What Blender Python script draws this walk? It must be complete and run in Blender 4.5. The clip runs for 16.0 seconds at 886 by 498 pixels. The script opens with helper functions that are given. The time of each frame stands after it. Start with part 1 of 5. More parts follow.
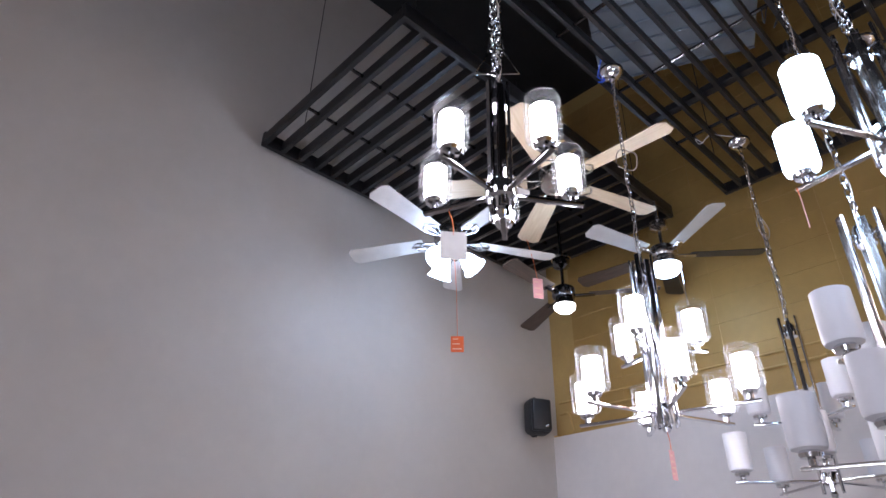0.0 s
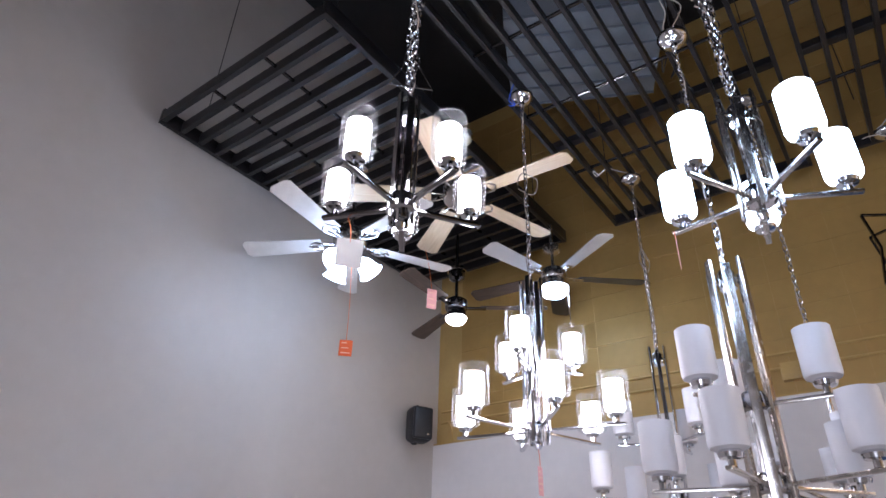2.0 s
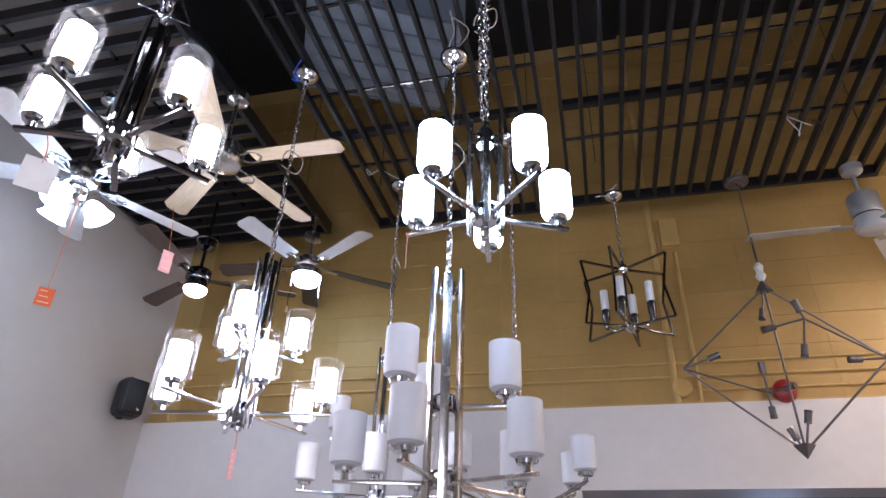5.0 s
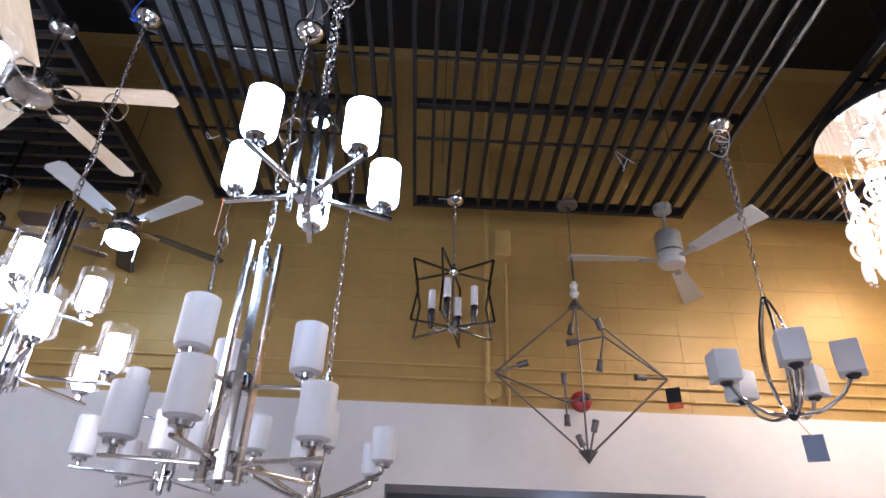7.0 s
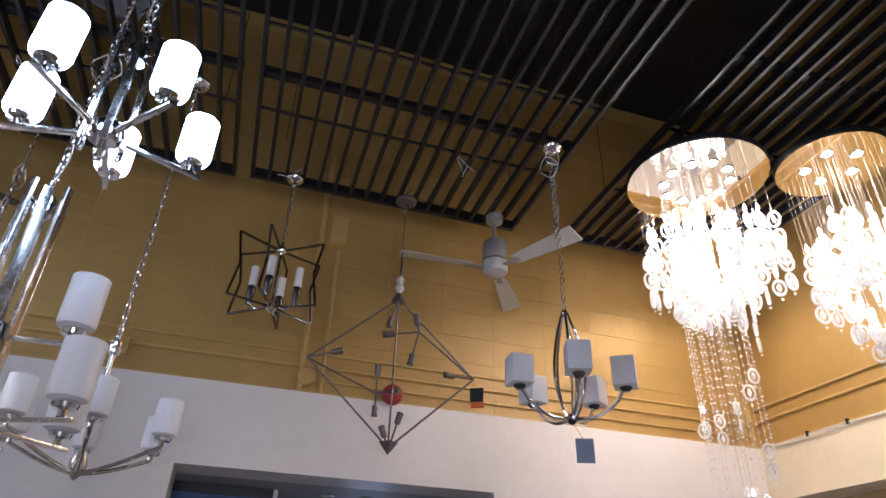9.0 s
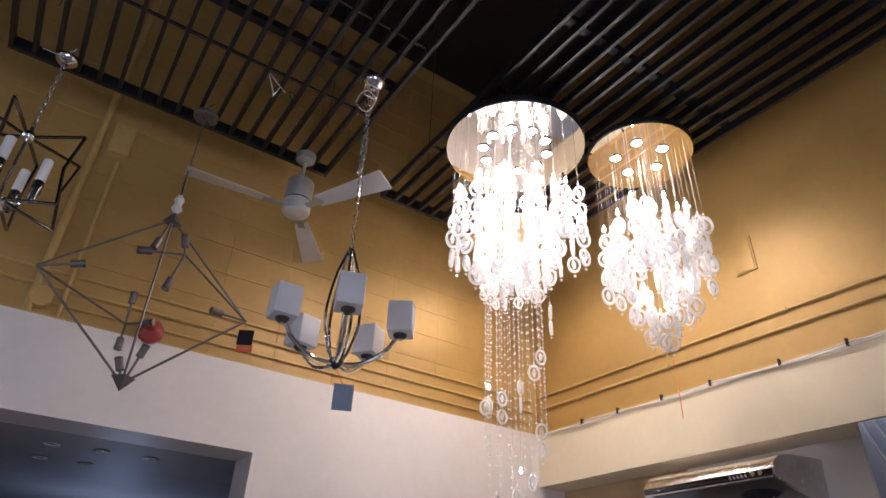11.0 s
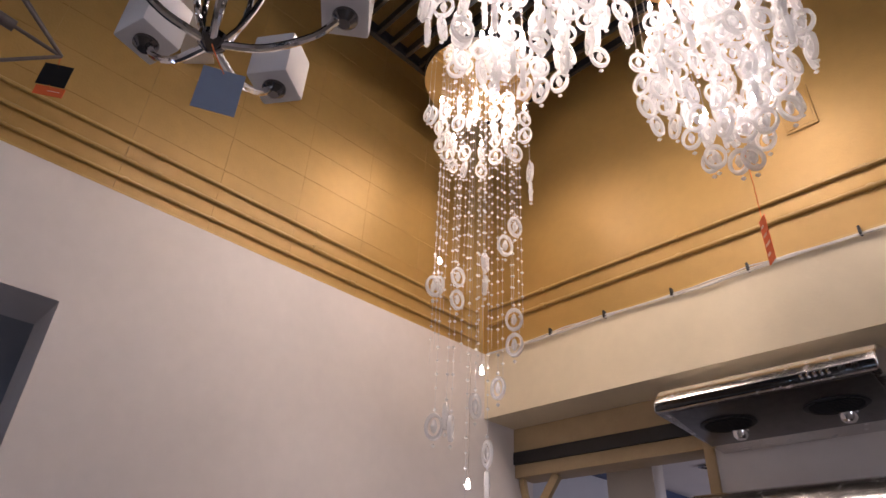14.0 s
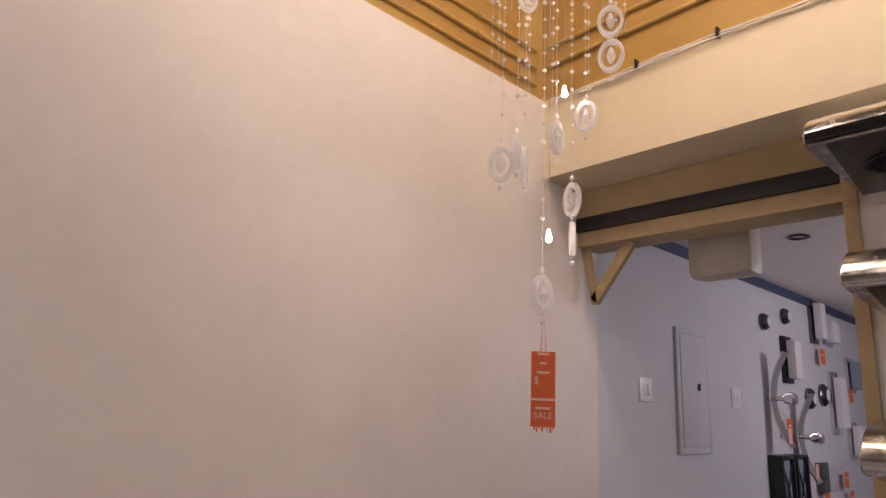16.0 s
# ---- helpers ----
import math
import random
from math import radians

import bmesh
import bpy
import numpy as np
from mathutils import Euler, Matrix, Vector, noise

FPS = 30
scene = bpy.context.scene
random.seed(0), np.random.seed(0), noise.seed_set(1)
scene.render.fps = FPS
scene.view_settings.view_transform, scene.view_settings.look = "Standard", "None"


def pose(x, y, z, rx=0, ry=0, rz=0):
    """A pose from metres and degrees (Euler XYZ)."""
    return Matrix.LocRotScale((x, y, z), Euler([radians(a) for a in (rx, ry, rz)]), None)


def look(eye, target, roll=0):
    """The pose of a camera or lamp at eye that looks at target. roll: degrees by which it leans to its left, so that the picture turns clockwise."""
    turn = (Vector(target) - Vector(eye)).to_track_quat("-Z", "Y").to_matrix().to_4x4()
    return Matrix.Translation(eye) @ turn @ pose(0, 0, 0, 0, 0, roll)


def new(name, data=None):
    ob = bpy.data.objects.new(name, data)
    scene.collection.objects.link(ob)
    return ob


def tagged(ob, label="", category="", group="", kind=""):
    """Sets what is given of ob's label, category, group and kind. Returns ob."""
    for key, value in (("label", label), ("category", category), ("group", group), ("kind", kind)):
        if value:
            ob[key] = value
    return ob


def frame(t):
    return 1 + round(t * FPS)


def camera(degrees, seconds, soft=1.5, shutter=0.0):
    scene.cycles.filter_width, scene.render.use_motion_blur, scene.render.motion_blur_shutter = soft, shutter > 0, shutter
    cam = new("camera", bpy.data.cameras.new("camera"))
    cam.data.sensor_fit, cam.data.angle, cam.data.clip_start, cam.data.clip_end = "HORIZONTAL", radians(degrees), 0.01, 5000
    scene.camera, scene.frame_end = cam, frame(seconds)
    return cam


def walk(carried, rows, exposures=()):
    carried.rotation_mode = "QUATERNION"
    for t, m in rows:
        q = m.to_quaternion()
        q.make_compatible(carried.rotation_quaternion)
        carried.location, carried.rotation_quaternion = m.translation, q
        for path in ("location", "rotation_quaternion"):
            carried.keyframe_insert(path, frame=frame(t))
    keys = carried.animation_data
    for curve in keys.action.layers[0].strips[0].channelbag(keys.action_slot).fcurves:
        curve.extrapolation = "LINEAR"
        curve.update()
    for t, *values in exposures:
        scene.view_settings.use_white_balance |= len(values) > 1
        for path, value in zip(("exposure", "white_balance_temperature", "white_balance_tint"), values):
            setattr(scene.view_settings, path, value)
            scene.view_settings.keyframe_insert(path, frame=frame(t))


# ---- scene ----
cam = camera(70.4, 16.0)
PATH = [
    (0, (-0.574, 0.439, 1.409), (0.607, 1.713, 2.399), 1.2),
    (0.5, (-0.578, 0.432, 1.419), (0.609, 1.699, 2.412), 1.3),
    (1, (-0.581, 0.416, 1.428), (0.659, 1.628, 2.424), 1.6),
    (1.5, (-0.579, 0.409, 1.43), (0.734, 1.538, 2.43), 1.6),
    (2, (-0.581, 0.413, 1.426), (0.803, 1.449, 2.43), 1.8),
    (2.5, (-0.57, 0.398, 1.427), (0.876, 1.34, 2.437), 1.8),
    (3, (-0.553, 0.369, 1.422), (0.949, 1.216, 2.434), 1.8),
    (3.5, (-0.53, 0.35, 1.41), (1.024, 1.095, 2.426), 1.9),
    (4, (-0.503, 0.334, 1.406), (1.095, 0.975, 2.425), 2.0),
    (6.5, (-0.406, 0.221, 1.394), (1.311, 0.299, 2.418), 2.0),
    (7, (-0.403, 0.19, 1.388), (1.313, 0.154, 2.413), 2.0),
    (7.5, (-0.401, 0.16, 1.384), (1.308, 0.005, 2.412), 1.9),
    (8, (-0.409, 0.126, 1.377), (1.286, -0.142, 2.403), 2.0),
    (8.5, (-0.401, 0.091, 1.361), (1.269, -0.292, 2.392), 2.0),
    (9, (-0.401, 0.049, 1.355), (1.242, -0.442, 2.385), 2.1),
    (9.5, (-0.388, -0.018, 1.331), (1.216, -0.618, 2.365), 2.2),
    (10, (-0.308, -0.138, 1.301), (1.253, -0.836, 2.34), 2.3),
    (12.5, (0.397, -0.777, 1.206), (1.682, -1.901, 2.247), 3.0),
    (13, (0.681, -0.903, 1.176), (1.969, -2.025, 2.216), 3.1),
    (13.5, (0.953, -1.032, 1.153), (2.23, -2.167, 2.192), 3.4),
    (14, (1.222, -1.155, 1.171), (2.468, -2.317, 2.218), 3.0),
    (14.5, (1.434, -1.251, 1.15), (2.706, -2.431, 2.145), 3.1),
    (15, (1.631, -1.335, 1.152), (2.959, -2.575, 1.988), 3.1),
    (15.5, (1.781, -1.482, 1.175), (3.16, -2.772, 1.833), 3.1),
    (16, (1.88, -1.583, 1.191), (3.316, -2.892, 1.668), 2.8),
]
EXPOSURES = ((0.0, 0.54, 5700, 21), (2.0, 0.56, 5680, 21), (4.0, 0.62, 5650, 21), (7.0, 0.64, 5550, 20), (8.5, 0.34, 5600, 19), (10.0, 0.03, 5650, 20), (12.5, -0.22, 5630, 21), (13.5, -0.45, 5850, 24), (14.5, -0.37, 6150, 26), (15.5, -0.15, 6480, 26), (16.0, -0.09, 6650, 25))
walk(cam, [(t, look(eye, target, roll)) for t, eye, target, roll in PATH], EXPOSURES)

# ---------------------------------------------------------------- light
world = bpy.data.worlds.new("world")
world.use_nodes = True
scene.world = world
world.node_tree.nodes["Background"].inputs["Color"].default_value = (0.02, 0.025, 0.03, 1)
world.node_tree.nodes["Background"].inputs["Strength"].default_value = 0.3


def lamp(kind, name, place, power, colour, size=0.1, target=None):
    d = bpy.data.lights.new(name, kind)
    d.energy, d.color = power, colour
    if kind == "AREA":
        d.shape, d.size = "DISK", size
    elif kind == "SPOT":
        d.spot_size, d.spot_blend, d.shadow_soft_size = radians(172), 1.0, size
    else:
        d.shadow_soft_size = size
    ob = new(name, d)
    ob.matrix_world = look(place, target) if target else Matrix.Translation(place)
    return tagged(ob, category="light", kind="structure")


X_WEST = -3.4
COOL, NEUTRAL, WARM = (0.72, 0.86, 1.0), (1.0, 0.95, 0.9), (1.0, 0.80, 0.56)

lamp("SPOT", "crystal_light", (2.10, -2.31, 3.735), 150, WARM, 0.18)
lamp("SPOT", "crystal_light", (1.71, -2.96, 3.745), 90, WARM, 0.14)
lamp("SPOT", "crystal_light", (2.95, -2.99, 3.82), 115, WARM, 0.14)
# Added fill from behind the camera; no window is known there.
lamp("AREA", "west_fill_light", (X_WEST + 0.1, 0.2, 1.1), 55, (0.95, 0.97, 1.0), 2.0, (0.0, 0.2, 0.9))
# Added point lamps: back room's daylight stand-in, and plain fill for the side room.
lamp("POINT", "back_room_fill", (1.6, -6.5, 1.7), 46, (0.95, 0.94, 1.0), 0.3)
lamp("POINT", "side_room_fill", (6.0, -1.2, 1.5), 8, (0.6, 0.75, 1.0), 0.2)


# ---------------------------------------------------------------- materials
def material(name, colour, rough=0.5, metal=0.0, var=0.0, scale=6.0, bump=0.0, bump_scale=120.0, coat=0.0, rvar=0.0):
    m = bpy.data.materials.new(name)
    m.use_nodes = True
    nt = m.node_tree
    b = nt.nodes["Principled BSDF"]
    b.inputs["Base Color"].default_value = (*colour, 1)
    b.inputs["Roughness"].default_value = rough
    b.inputs["Metallic"].default_value = metal
    b.inputs["Coat Weight"].default_value = coat
    geo = nt.nodes.new("ShaderNodeNewGeometry")
    if var or rvar:
        n1 = nt.nodes.new("ShaderNodeTexNoise")
        n1.inputs["Scale"].default_value, n1.inputs["Detail"].default_value = scale, 6
        n2 = nt.nodes.new("ShaderNodeTexNoise")
        n2.inputs["Scale"].default_value, n2.inputs["Detail"].default_value = scale * 9, 3
        mix = nt.nodes.new("ShaderNodeMath")
        mix.operation = "MULTIPLY_ADD"
        mix.inputs[1].default_value = 0.4
        nt.links.new(geo.outputs["Position"], n1.inputs["Vector"])
        nt.links.new(geo.outputs["Position"], n2.inputs["Vector"])
        nt.links.new(n2.outputs["Fac"], mix.inputs[0])
        nt.links.new(n1.outputs["Fac"], mix.inputs[2])
        if var:
            ramp = nt.nodes.new("ShaderNodeMapRange")
            ramp.inputs[1].default_value, ramp.inputs[2].default_value = 0.45, 0.95
            ramp.inputs[3].default_value, ramp.inputs[4].default_value = 1 - var, 1 + var
            nt.links.new(mix.outputs[0], ramp.inputs[0])
            mul = nt.nodes.new("ShaderNodeVectorMath")
            mul.operation = "SCALE"
            mul.inputs[0].default_value = colour
            nt.links.new(ramp.outputs[0], mul.inputs["Scale"])
            nt.links.new(mul.outputs[0], b.inputs["Base Color"])
        if rvar:
            rr = nt.nodes.new("ShaderNodeMapRange")
            rr.inputs[1].default_value, rr.inputs[2].default_value = 0.45, 0.95
            rr.inputs[3].default_value, rr.inputs[4].default_value = max(0.02, rough - rvar), rough + rvar
            nt.links.new(mix.outputs[0], rr.inputs[0])
            nt.links.new(rr.outputs[0], b.inputs["Roughness"])
    if bump:
        nb = nt.nodes.new("ShaderNodeTexNoise")
        nb.inputs["Scale"].default_value, nb.inputs["Detail"].default_value = bump_scale, 4
        nt.links.new(geo.outputs["Position"], nb.inputs["Vector"])
        bp = nt.nodes.new("ShaderNodeBump")
        bp.inputs["Strength"].default_value, bp.inputs["Distance"].default_value = bump, 0.004
        nt.links.new(nb.outputs["Fac"], bp.inputs["Height"])
        nt.links.new(bp.outputs["Normal"], b.inputs["Normal"])
    return m


def glowing(name, colour, strength, base=(0.9, 0.9, 0.9)):
    m = material(name, base, 0.3)
    b = m.node_tree.nodes["Principled BSDF"]
    b.inputs["Emission Color"].default_value = (*colour, 1)
    b.inputs["Emission Strength"].default_value = strength
    return m


def clear_glass(name, tint=(1, 1, 1), blend=0.2, rough=0.02, rim_glow=0.14):
    m = bpy.data.materials.new(name)
    m.use_nodes = True
    nt = m.node_tree
    nt.nodes.remove(nt.nodes["Principled BSDF"])
    out = nt.nodes["Material Output"]
    tr = nt.nodes.new("ShaderNodeBsdfTransparent")
    tr.inputs["Color"].default_value = (*tint, 1)
    gl = nt.nodes.new("ShaderNodeBsdfGlossy")
    gl.inputs["Roughness"].default_value = rough
    lw = nt.nodes.new("ShaderNodeLayerWeight")
    lw.inputs["Blend"].default_value = blend
    fr = nt.nodes.new("ShaderNodeMapRange")
    fr.inputs[3].default_value, fr.inputs[4].default_value = 0.02, 0.60
    mx = nt.nodes.new("ShaderNodeMixShader")
    # White translucent at grazing edges imitates light glowing in the glass rims.
    df = nt.nodes.new("ShaderNodeBsdfTranslucent")
    df.inputs["Color"].default_value = (0.9, 0.9, 0.9, 1)
    rim = nt.nodes.new("ShaderNodeMixShader")
    rim.inputs[0].default_value = rim_glow
    nt.links.new(gl.outputs[0], rim.inputs[1])
    nt.links.new(df.outputs[0], rim.inputs[2])
    nt.links.new(lw.outputs["Facing"], fr.inputs[0])
    nt.links.new(fr.outputs[0], mx.inputs[0])
    nt.links.new(tr.outputs[0], mx.inputs[1])
    nt.links.new(rim.outputs[0], mx.inputs[2])
    nt.links.new(mx.outputs[0], out.inputs["Surface"])
    return m


def wood(name, dark, light, rough=0.45):
    m = material(name, light, rough, bump=0.1, bump_scale=60)
    nt = m.node_tree
    co = nt.nodes.new("ShaderNodeTexCoord")
    mp = nt.nodes.new("ShaderNodeMapping")
    mp.inputs["Scale"].default_value = (2.0, 22.0, 4.0)
    nz = nt.nodes.new("ShaderNodeTexNoise")
    nz.inputs["Scale"].default_value, nz.inputs["Detail"].default_value = 3.0, 6
    cr = nt.nodes.new("ShaderNodeValToRGB")
    cr.color_ramp.elements[0].position, cr.color_ramp.elements[1].position = 0.3, 0.7
    cr.color_ramp.elements[0].color, cr.color_ramp.elements[1].color = (*dark, 1), (*light, 1)
    nt.links.new(co.outputs["Object"], mp.inputs["Vector"])
    nt.links.new(mp.outputs[0], nz.inputs["Vector"])
    nt.links.new(nz.outputs["Fac"], cr.inputs[0])
    nt.links.new(cr.outputs[0], nt.nodes["Principled BSDF"].inputs["Base Color"])
    return m


GREY_WALL = material("grey_wall_paint", (0.525, 0.48, 0.435), 0.55, var=0.05, scale=1.6, bump=0.12, bump_scale=220)
WHITE_WALL = material("white_wall_paint", (0.75, 0.69, 0.65), 0.5, var=0.06, scale=1.7, bump=0.10, bump_scale=60)
CREAM_WALL = material("cream_soffit_paint", (0.72, 0.62, 0.44), 0.5, var=0.06, scale=1.9, bump=0.2, bump_scale=70)
GOLD_WALL = material("gold_wall_paint", (0.44, 0.272, 0.080), 0.5, 0.22, var=0.10, scale=2.2, bump=0.25, bump_scale=90, rvar=0.08)
GOLD_MORTAR = material("gold_mortar_paint", (0.50, 0.33, 0.11), 0.45, var=0.08, scale=5, bump=0.3, bump_scale=150)
GOLD_TRIM = material("gold_trim_paint", (0.49, 0.315, 0.098), 0.42, var=0.1, scale=8, bump=0.15)
OCHRE_WOOD = material("ochre_painted_wood", (0.44, 0.32, 0.17), 0.5, var=0.08, scale=9, bump=0.15)
BLACK_CEILING = material("black_ceiling_paint", (0.008, 0.0075, 0.008), 0.8, var=0.3, scale=3, bump=0.3)
BLACK_SLAT = material("black_slat_paint", (0.009, 0.008, 0.0085), 0.4, var=0.3, scale=12, bump=0.1)
BLACK_METAL = material("black_metal", (0.02, 0.02, 0.022), 0.35, 0.3, var=0.2, scale=20)
FLOOR_TILE = material("grey_floor_tile", (0.33, 0.30, 0.27), 0.3, var=0.12, scale=3, bump=0.05)
GROUT = material("grout", (0.2, 0.19, 0.18), 0.8, var=0.1)
CHROME = material("chrome", (0.72, 0.72, 0.74), 0.09, 1.0, rvar=0.04, var=0.03, scale=30)
NICKEL = material("brushed_nickel", (0.60, 0.56, 0.52), 0.24, 1.0, var=0.08, scale=40, rvar=0.06)
PEWTER = material("pewter_metal", (0.17, 0.145, 0.14), 0.42, 0.6, var=0.1, scale=40)
HOOD_STEEL = material("hood_steel", (0.66, 0.64, 0.63), 0.22, 1.0, var=0.08, scale=25, rvar=0.08, bump=0.04, bump_scale=60)
STEEL = material("brushed_steel", (0.58, 0.57, 0.56), 0.2, 1.0, var=0.08, scale=25, rvar=0.08, bump=0.05, bump_scale=300)
GLOSS_BLACK = material("gloss_black_glass", (0.012, 0.012, 0.014), 0.06, var=0.1, scale=30)
DARK_STEEL = material("dark_steel", (0.14, 0.13, 0.125), 0.3, 0.9, var=0.15, scale=30)
# Chrome toned down: the black ceiling's reflection is put into the colour.
DARK_CHROME = material("chrome_dark_reflection", (0.36, 0.35, 0.36), 0.10, 1.0, var=0.05, scale=30)
GUNMETAL = material("dark_chrome", (0.16, 0.155, 0.16), 0.15, 1.0, var=0.1, scale=30)
OPAL = material("opal_glass", (0.76, 0.74, 0.75), 0.48, var=0.02, scale=14)
OPAL_COOL = glowing("lit_opal_glass", (0.58, 0.80, 1.0), 12.0)
CANDLE_LIT = glowing("lit_frosted_glass", (1.0, 0.94, 0.88), 14.0)
FAN_BELL = glowing("lit_bell_glass", (0.6, 0.8, 1.0), 14.0)
FAN_BOWL = glowing("lit_bowl_glass", (0.55, 0.78, 1.0), 24.0)
FAN_BOWL_WARM = glowing("lit_warm_bowl_glass", (1.0, 0.93, 0.80), 18.0)
BULB = glowing("lit_halogen_bulb", (1.0, 0.9, 0.75), 130.0)
GLASS = clear_glass("clear_glass", (0.98, 0.99, 0.99), 0.10)
CRYSTAL = material("crystal_glass", (0.96, 0.96, 0.97), 0.05, coat=1.0)
cn = CRYSTAL.node_tree
see = cn.nodes.new("ShaderNodeBsdfTranslucent")
see.inputs["Color"].default_value = (0.97, 0.97, 0.98, 1)
both = cn.nodes.new("ShaderNodeMixShader")
both.inputs[0].default_value = 0.45
cn.links.new(cn.nodes["Principled BSDF"].outputs[0], both.inputs[1])
cn.links.new(see.outputs[0], both.inputs[2])
clear = cn.nodes.new("ShaderNodeBsdfTransparent")
glassy = cn.nodes.new("ShaderNodeMixShader")
glassy.inputs[0].default_value = 0.28
cn.links.new(both.outputs[0], glassy.inputs[1])
cn.links.new(clear.outputs[0], glassy.inputs[2])
cn.links.new(glassy.outputs[0], cn.nodes["Material Output"].inputs["Surface"])
CRYSTAL.node_tree.nodes["Principled BSDF"].inputs["Transmission Weight"].default_value = 0.25
WIRE = material("clear_wire", (0.55, 0.46, 0.38), 0.25, 0.3)
MIRROR = material("mirror_steel", (0.86, 0.83, 0.78), 0.02, 1.0)
SILVER_BLADE = material("silver_blade", (0.50, 0.49, 0.48), 0.32, 0.1, var=0.06, scale=10)
WHITE_BLADE = material("washed_blade", (0.60, 0.56, 0.52), 0.4, var=0.08, scale=14)
MAPLE = wood("maple_blade", (0.62, 0.47, 0.30), (0.74, 0.60, 0.42))
WALNUT = wood("walnut_blade", (0.055, 0.035, 0.025), (0.10, 0.065, 0.045), 0.4)
BLACK_BLADE = material("black_blade", (0.02, 0.018, 0.02), 0.35, var=0.2, scale=12)
GREY_METAL = material("grey_fan_metal", (0.34, 0.33, 0.32), 0.4, 0.4, var=0.06, scale=20)
PLASTIC_BLACK = material("black_plastic", (0.018, 0.018, 0.02), 0.5, bump=0.3, bump_scale=500)
ORANGE_CARD = material("orange_card", (0.74, 0.13, 0.03), 0.6, var=0.05, scale=30)
PINK_CARD = material("pink_card", (0.80, 0.42, 0.40), 0.6, var=0.05, scale=30)
WHITE_CARD = material("white_card", (0.72, 0.68, 0.64), 0.6, var=0.04, scale=30)
BLUE_CARD = material("blue_grey_card", (0.25, 0.29, 0.38), 0.6, var=0.04, scale=30)
PRINT = material("pale_print", (0.85, 0.55, 0.42), 0.7)
ORANGE_STRING = material("orange_string", (0.75, 0.18, 0.05), 0.8)
CABLE_WHITE = material("white_cable", (0.66, 0.63, 0.60), 0.5, var=0.05, scale=20)
CABLE_BLUE = material("blue_cable", (0.02, 0.10, 0.65), 0.4)
RED_PAINT = material("red_bell_paint", (0.30, 0.022, 0.018), 0.3, var=0.08, scale=20)
DUCT = material("white_duct_metal", (0.24, 0.27, 0.31), 0.4, 0.2, var=0.08, scale=5)
BACK_WALL = material("pale_blue_wall_paint", (0.60, 0.605, 0.63), 0.6, var=0.04, scale=2, bump=0.1, bump_scale=200)
SIDE_CEILING = material("grey_ceiling_paint", (0.42, 0.40, 0.39), 0.6, var=0.05, scale=3)
BLUE_WALL = material("blue_wall_paint", (0.07, 0.14, 0.30), 0.55, var=0.06, scale=3)
# Near-black blue holds the unlit side room's darkness in the wall colour.
BLUE_UNLIT = material("dark_blue_unlit_tone", (0.025, 0.032, 0.05), 0.6, var=0.1, scale=2)
CREAM = material("cream_plastic", (0.62, 0.56, 0.48), 0.45, var=0.04, scale=10)
# Steel whose bluish reflection is put into the base colour.
TINTED_STEEL = material("reflection_tinted_steel", (0.20, 0.23, 0.31), 0.32, 0.6, var=0.15, scale=4, rvar=0.08)
FILM = clear_glass("plastic_film", (0.86, 0.89, 0.94), 0.45, 0.10, 0.35)
# Whitish film for the folds; their bright streaks are in the colour.
FILM_FOLD = material("film_fold_streak", (0.80, 0.82, 0.86), 0.2, coat=0.5)
fn = FILM_FOLD.node_tree
gap = fn.nodes.new("ShaderNodeBsdfTransparent")
thin = fn.nodes.new("ShaderNodeMixShader")
thin.inputs[0].default_value = 0.4
fn.links.new(fn.nodes["Principled BSDF"].outputs[0], thin.inputs[1])
fn.links.new(gap.outputs[0], thin.inputs[2])
fn.links.new(thin.outputs[0], fn.nodes["Material Output"].inputs["Surface"])
SWITCH_WHITE = material("white_switch_plastic", (0.78, 0.78, 0.78), 0.35)
STRIP_BLUE = material("dark_blue_trim", (0.04, 0.06, 0.13), 0.5, var=0.1, scale=10)


# ---------------------------------------------------------------- mesh tools
def box(bm, lo, hi, bevel=0.0, m=None):
    lo, hi = Vector(lo), Vector(hi)
    r = bmesh.ops.create_cube(bm, size=1)
    vs = r["verts"]
    t = Matrix.Translation((lo + hi) / 2) @ Matrix.Diagonal((*(hi - lo), 1))
    bmesh.ops.transform(bm, matrix=(m @ t) if m else t, verts=vs)
    if bevel:
        es = list({e for v in vs for e in v.link_edges})
        bmesh.ops.bevel(bm, geom=es, offset=bevel, segments=2, affect="EDGES", profile=0.6)
    return bm


def rod(bm, a, b, r, seg=10, r2=None, square=False):
    a, b = Vector(a), Vector(b)
    d = b - a
    res = bmesh.ops.create_cone(bm, cap_ends=True, segments=4 if square else seg, radius1=r, radius2=r if r2 is None else r2, depth=d.length)
    turn = d.to_track_quat("Z", "Y").to_matrix().to_4x4()
    if square:
        turn = turn @ Matrix.Rotation(math.pi / 4, 4, "Z")
    bmesh.ops.transform(bm, matrix=Matrix.Translation((a + b) / 2) @ turn, verts=res["verts"])
    return bm


def bar(bm, a, b, w, h, bevel=0.0):
    """A flat bar from a to b: w across, h high."""
    a, b = Vector(a), Vector(b)
    d = b - a
    x = d.normalized()
    y = Vector((0, 0, 1)).cross(x)
    y = y.normalized() if y.length > 1e-4 else Vector((0, 1, 0))
    z = x.cross(y)
    m = Matrix((x, y, z)).transposed().to_4x4()
    m.translation = (a + b) / 2
    return box(bm, (-d.length / 2, -w / 2, -h / 2), (d.length / 2, w / 2, h / 2), bevel, m)


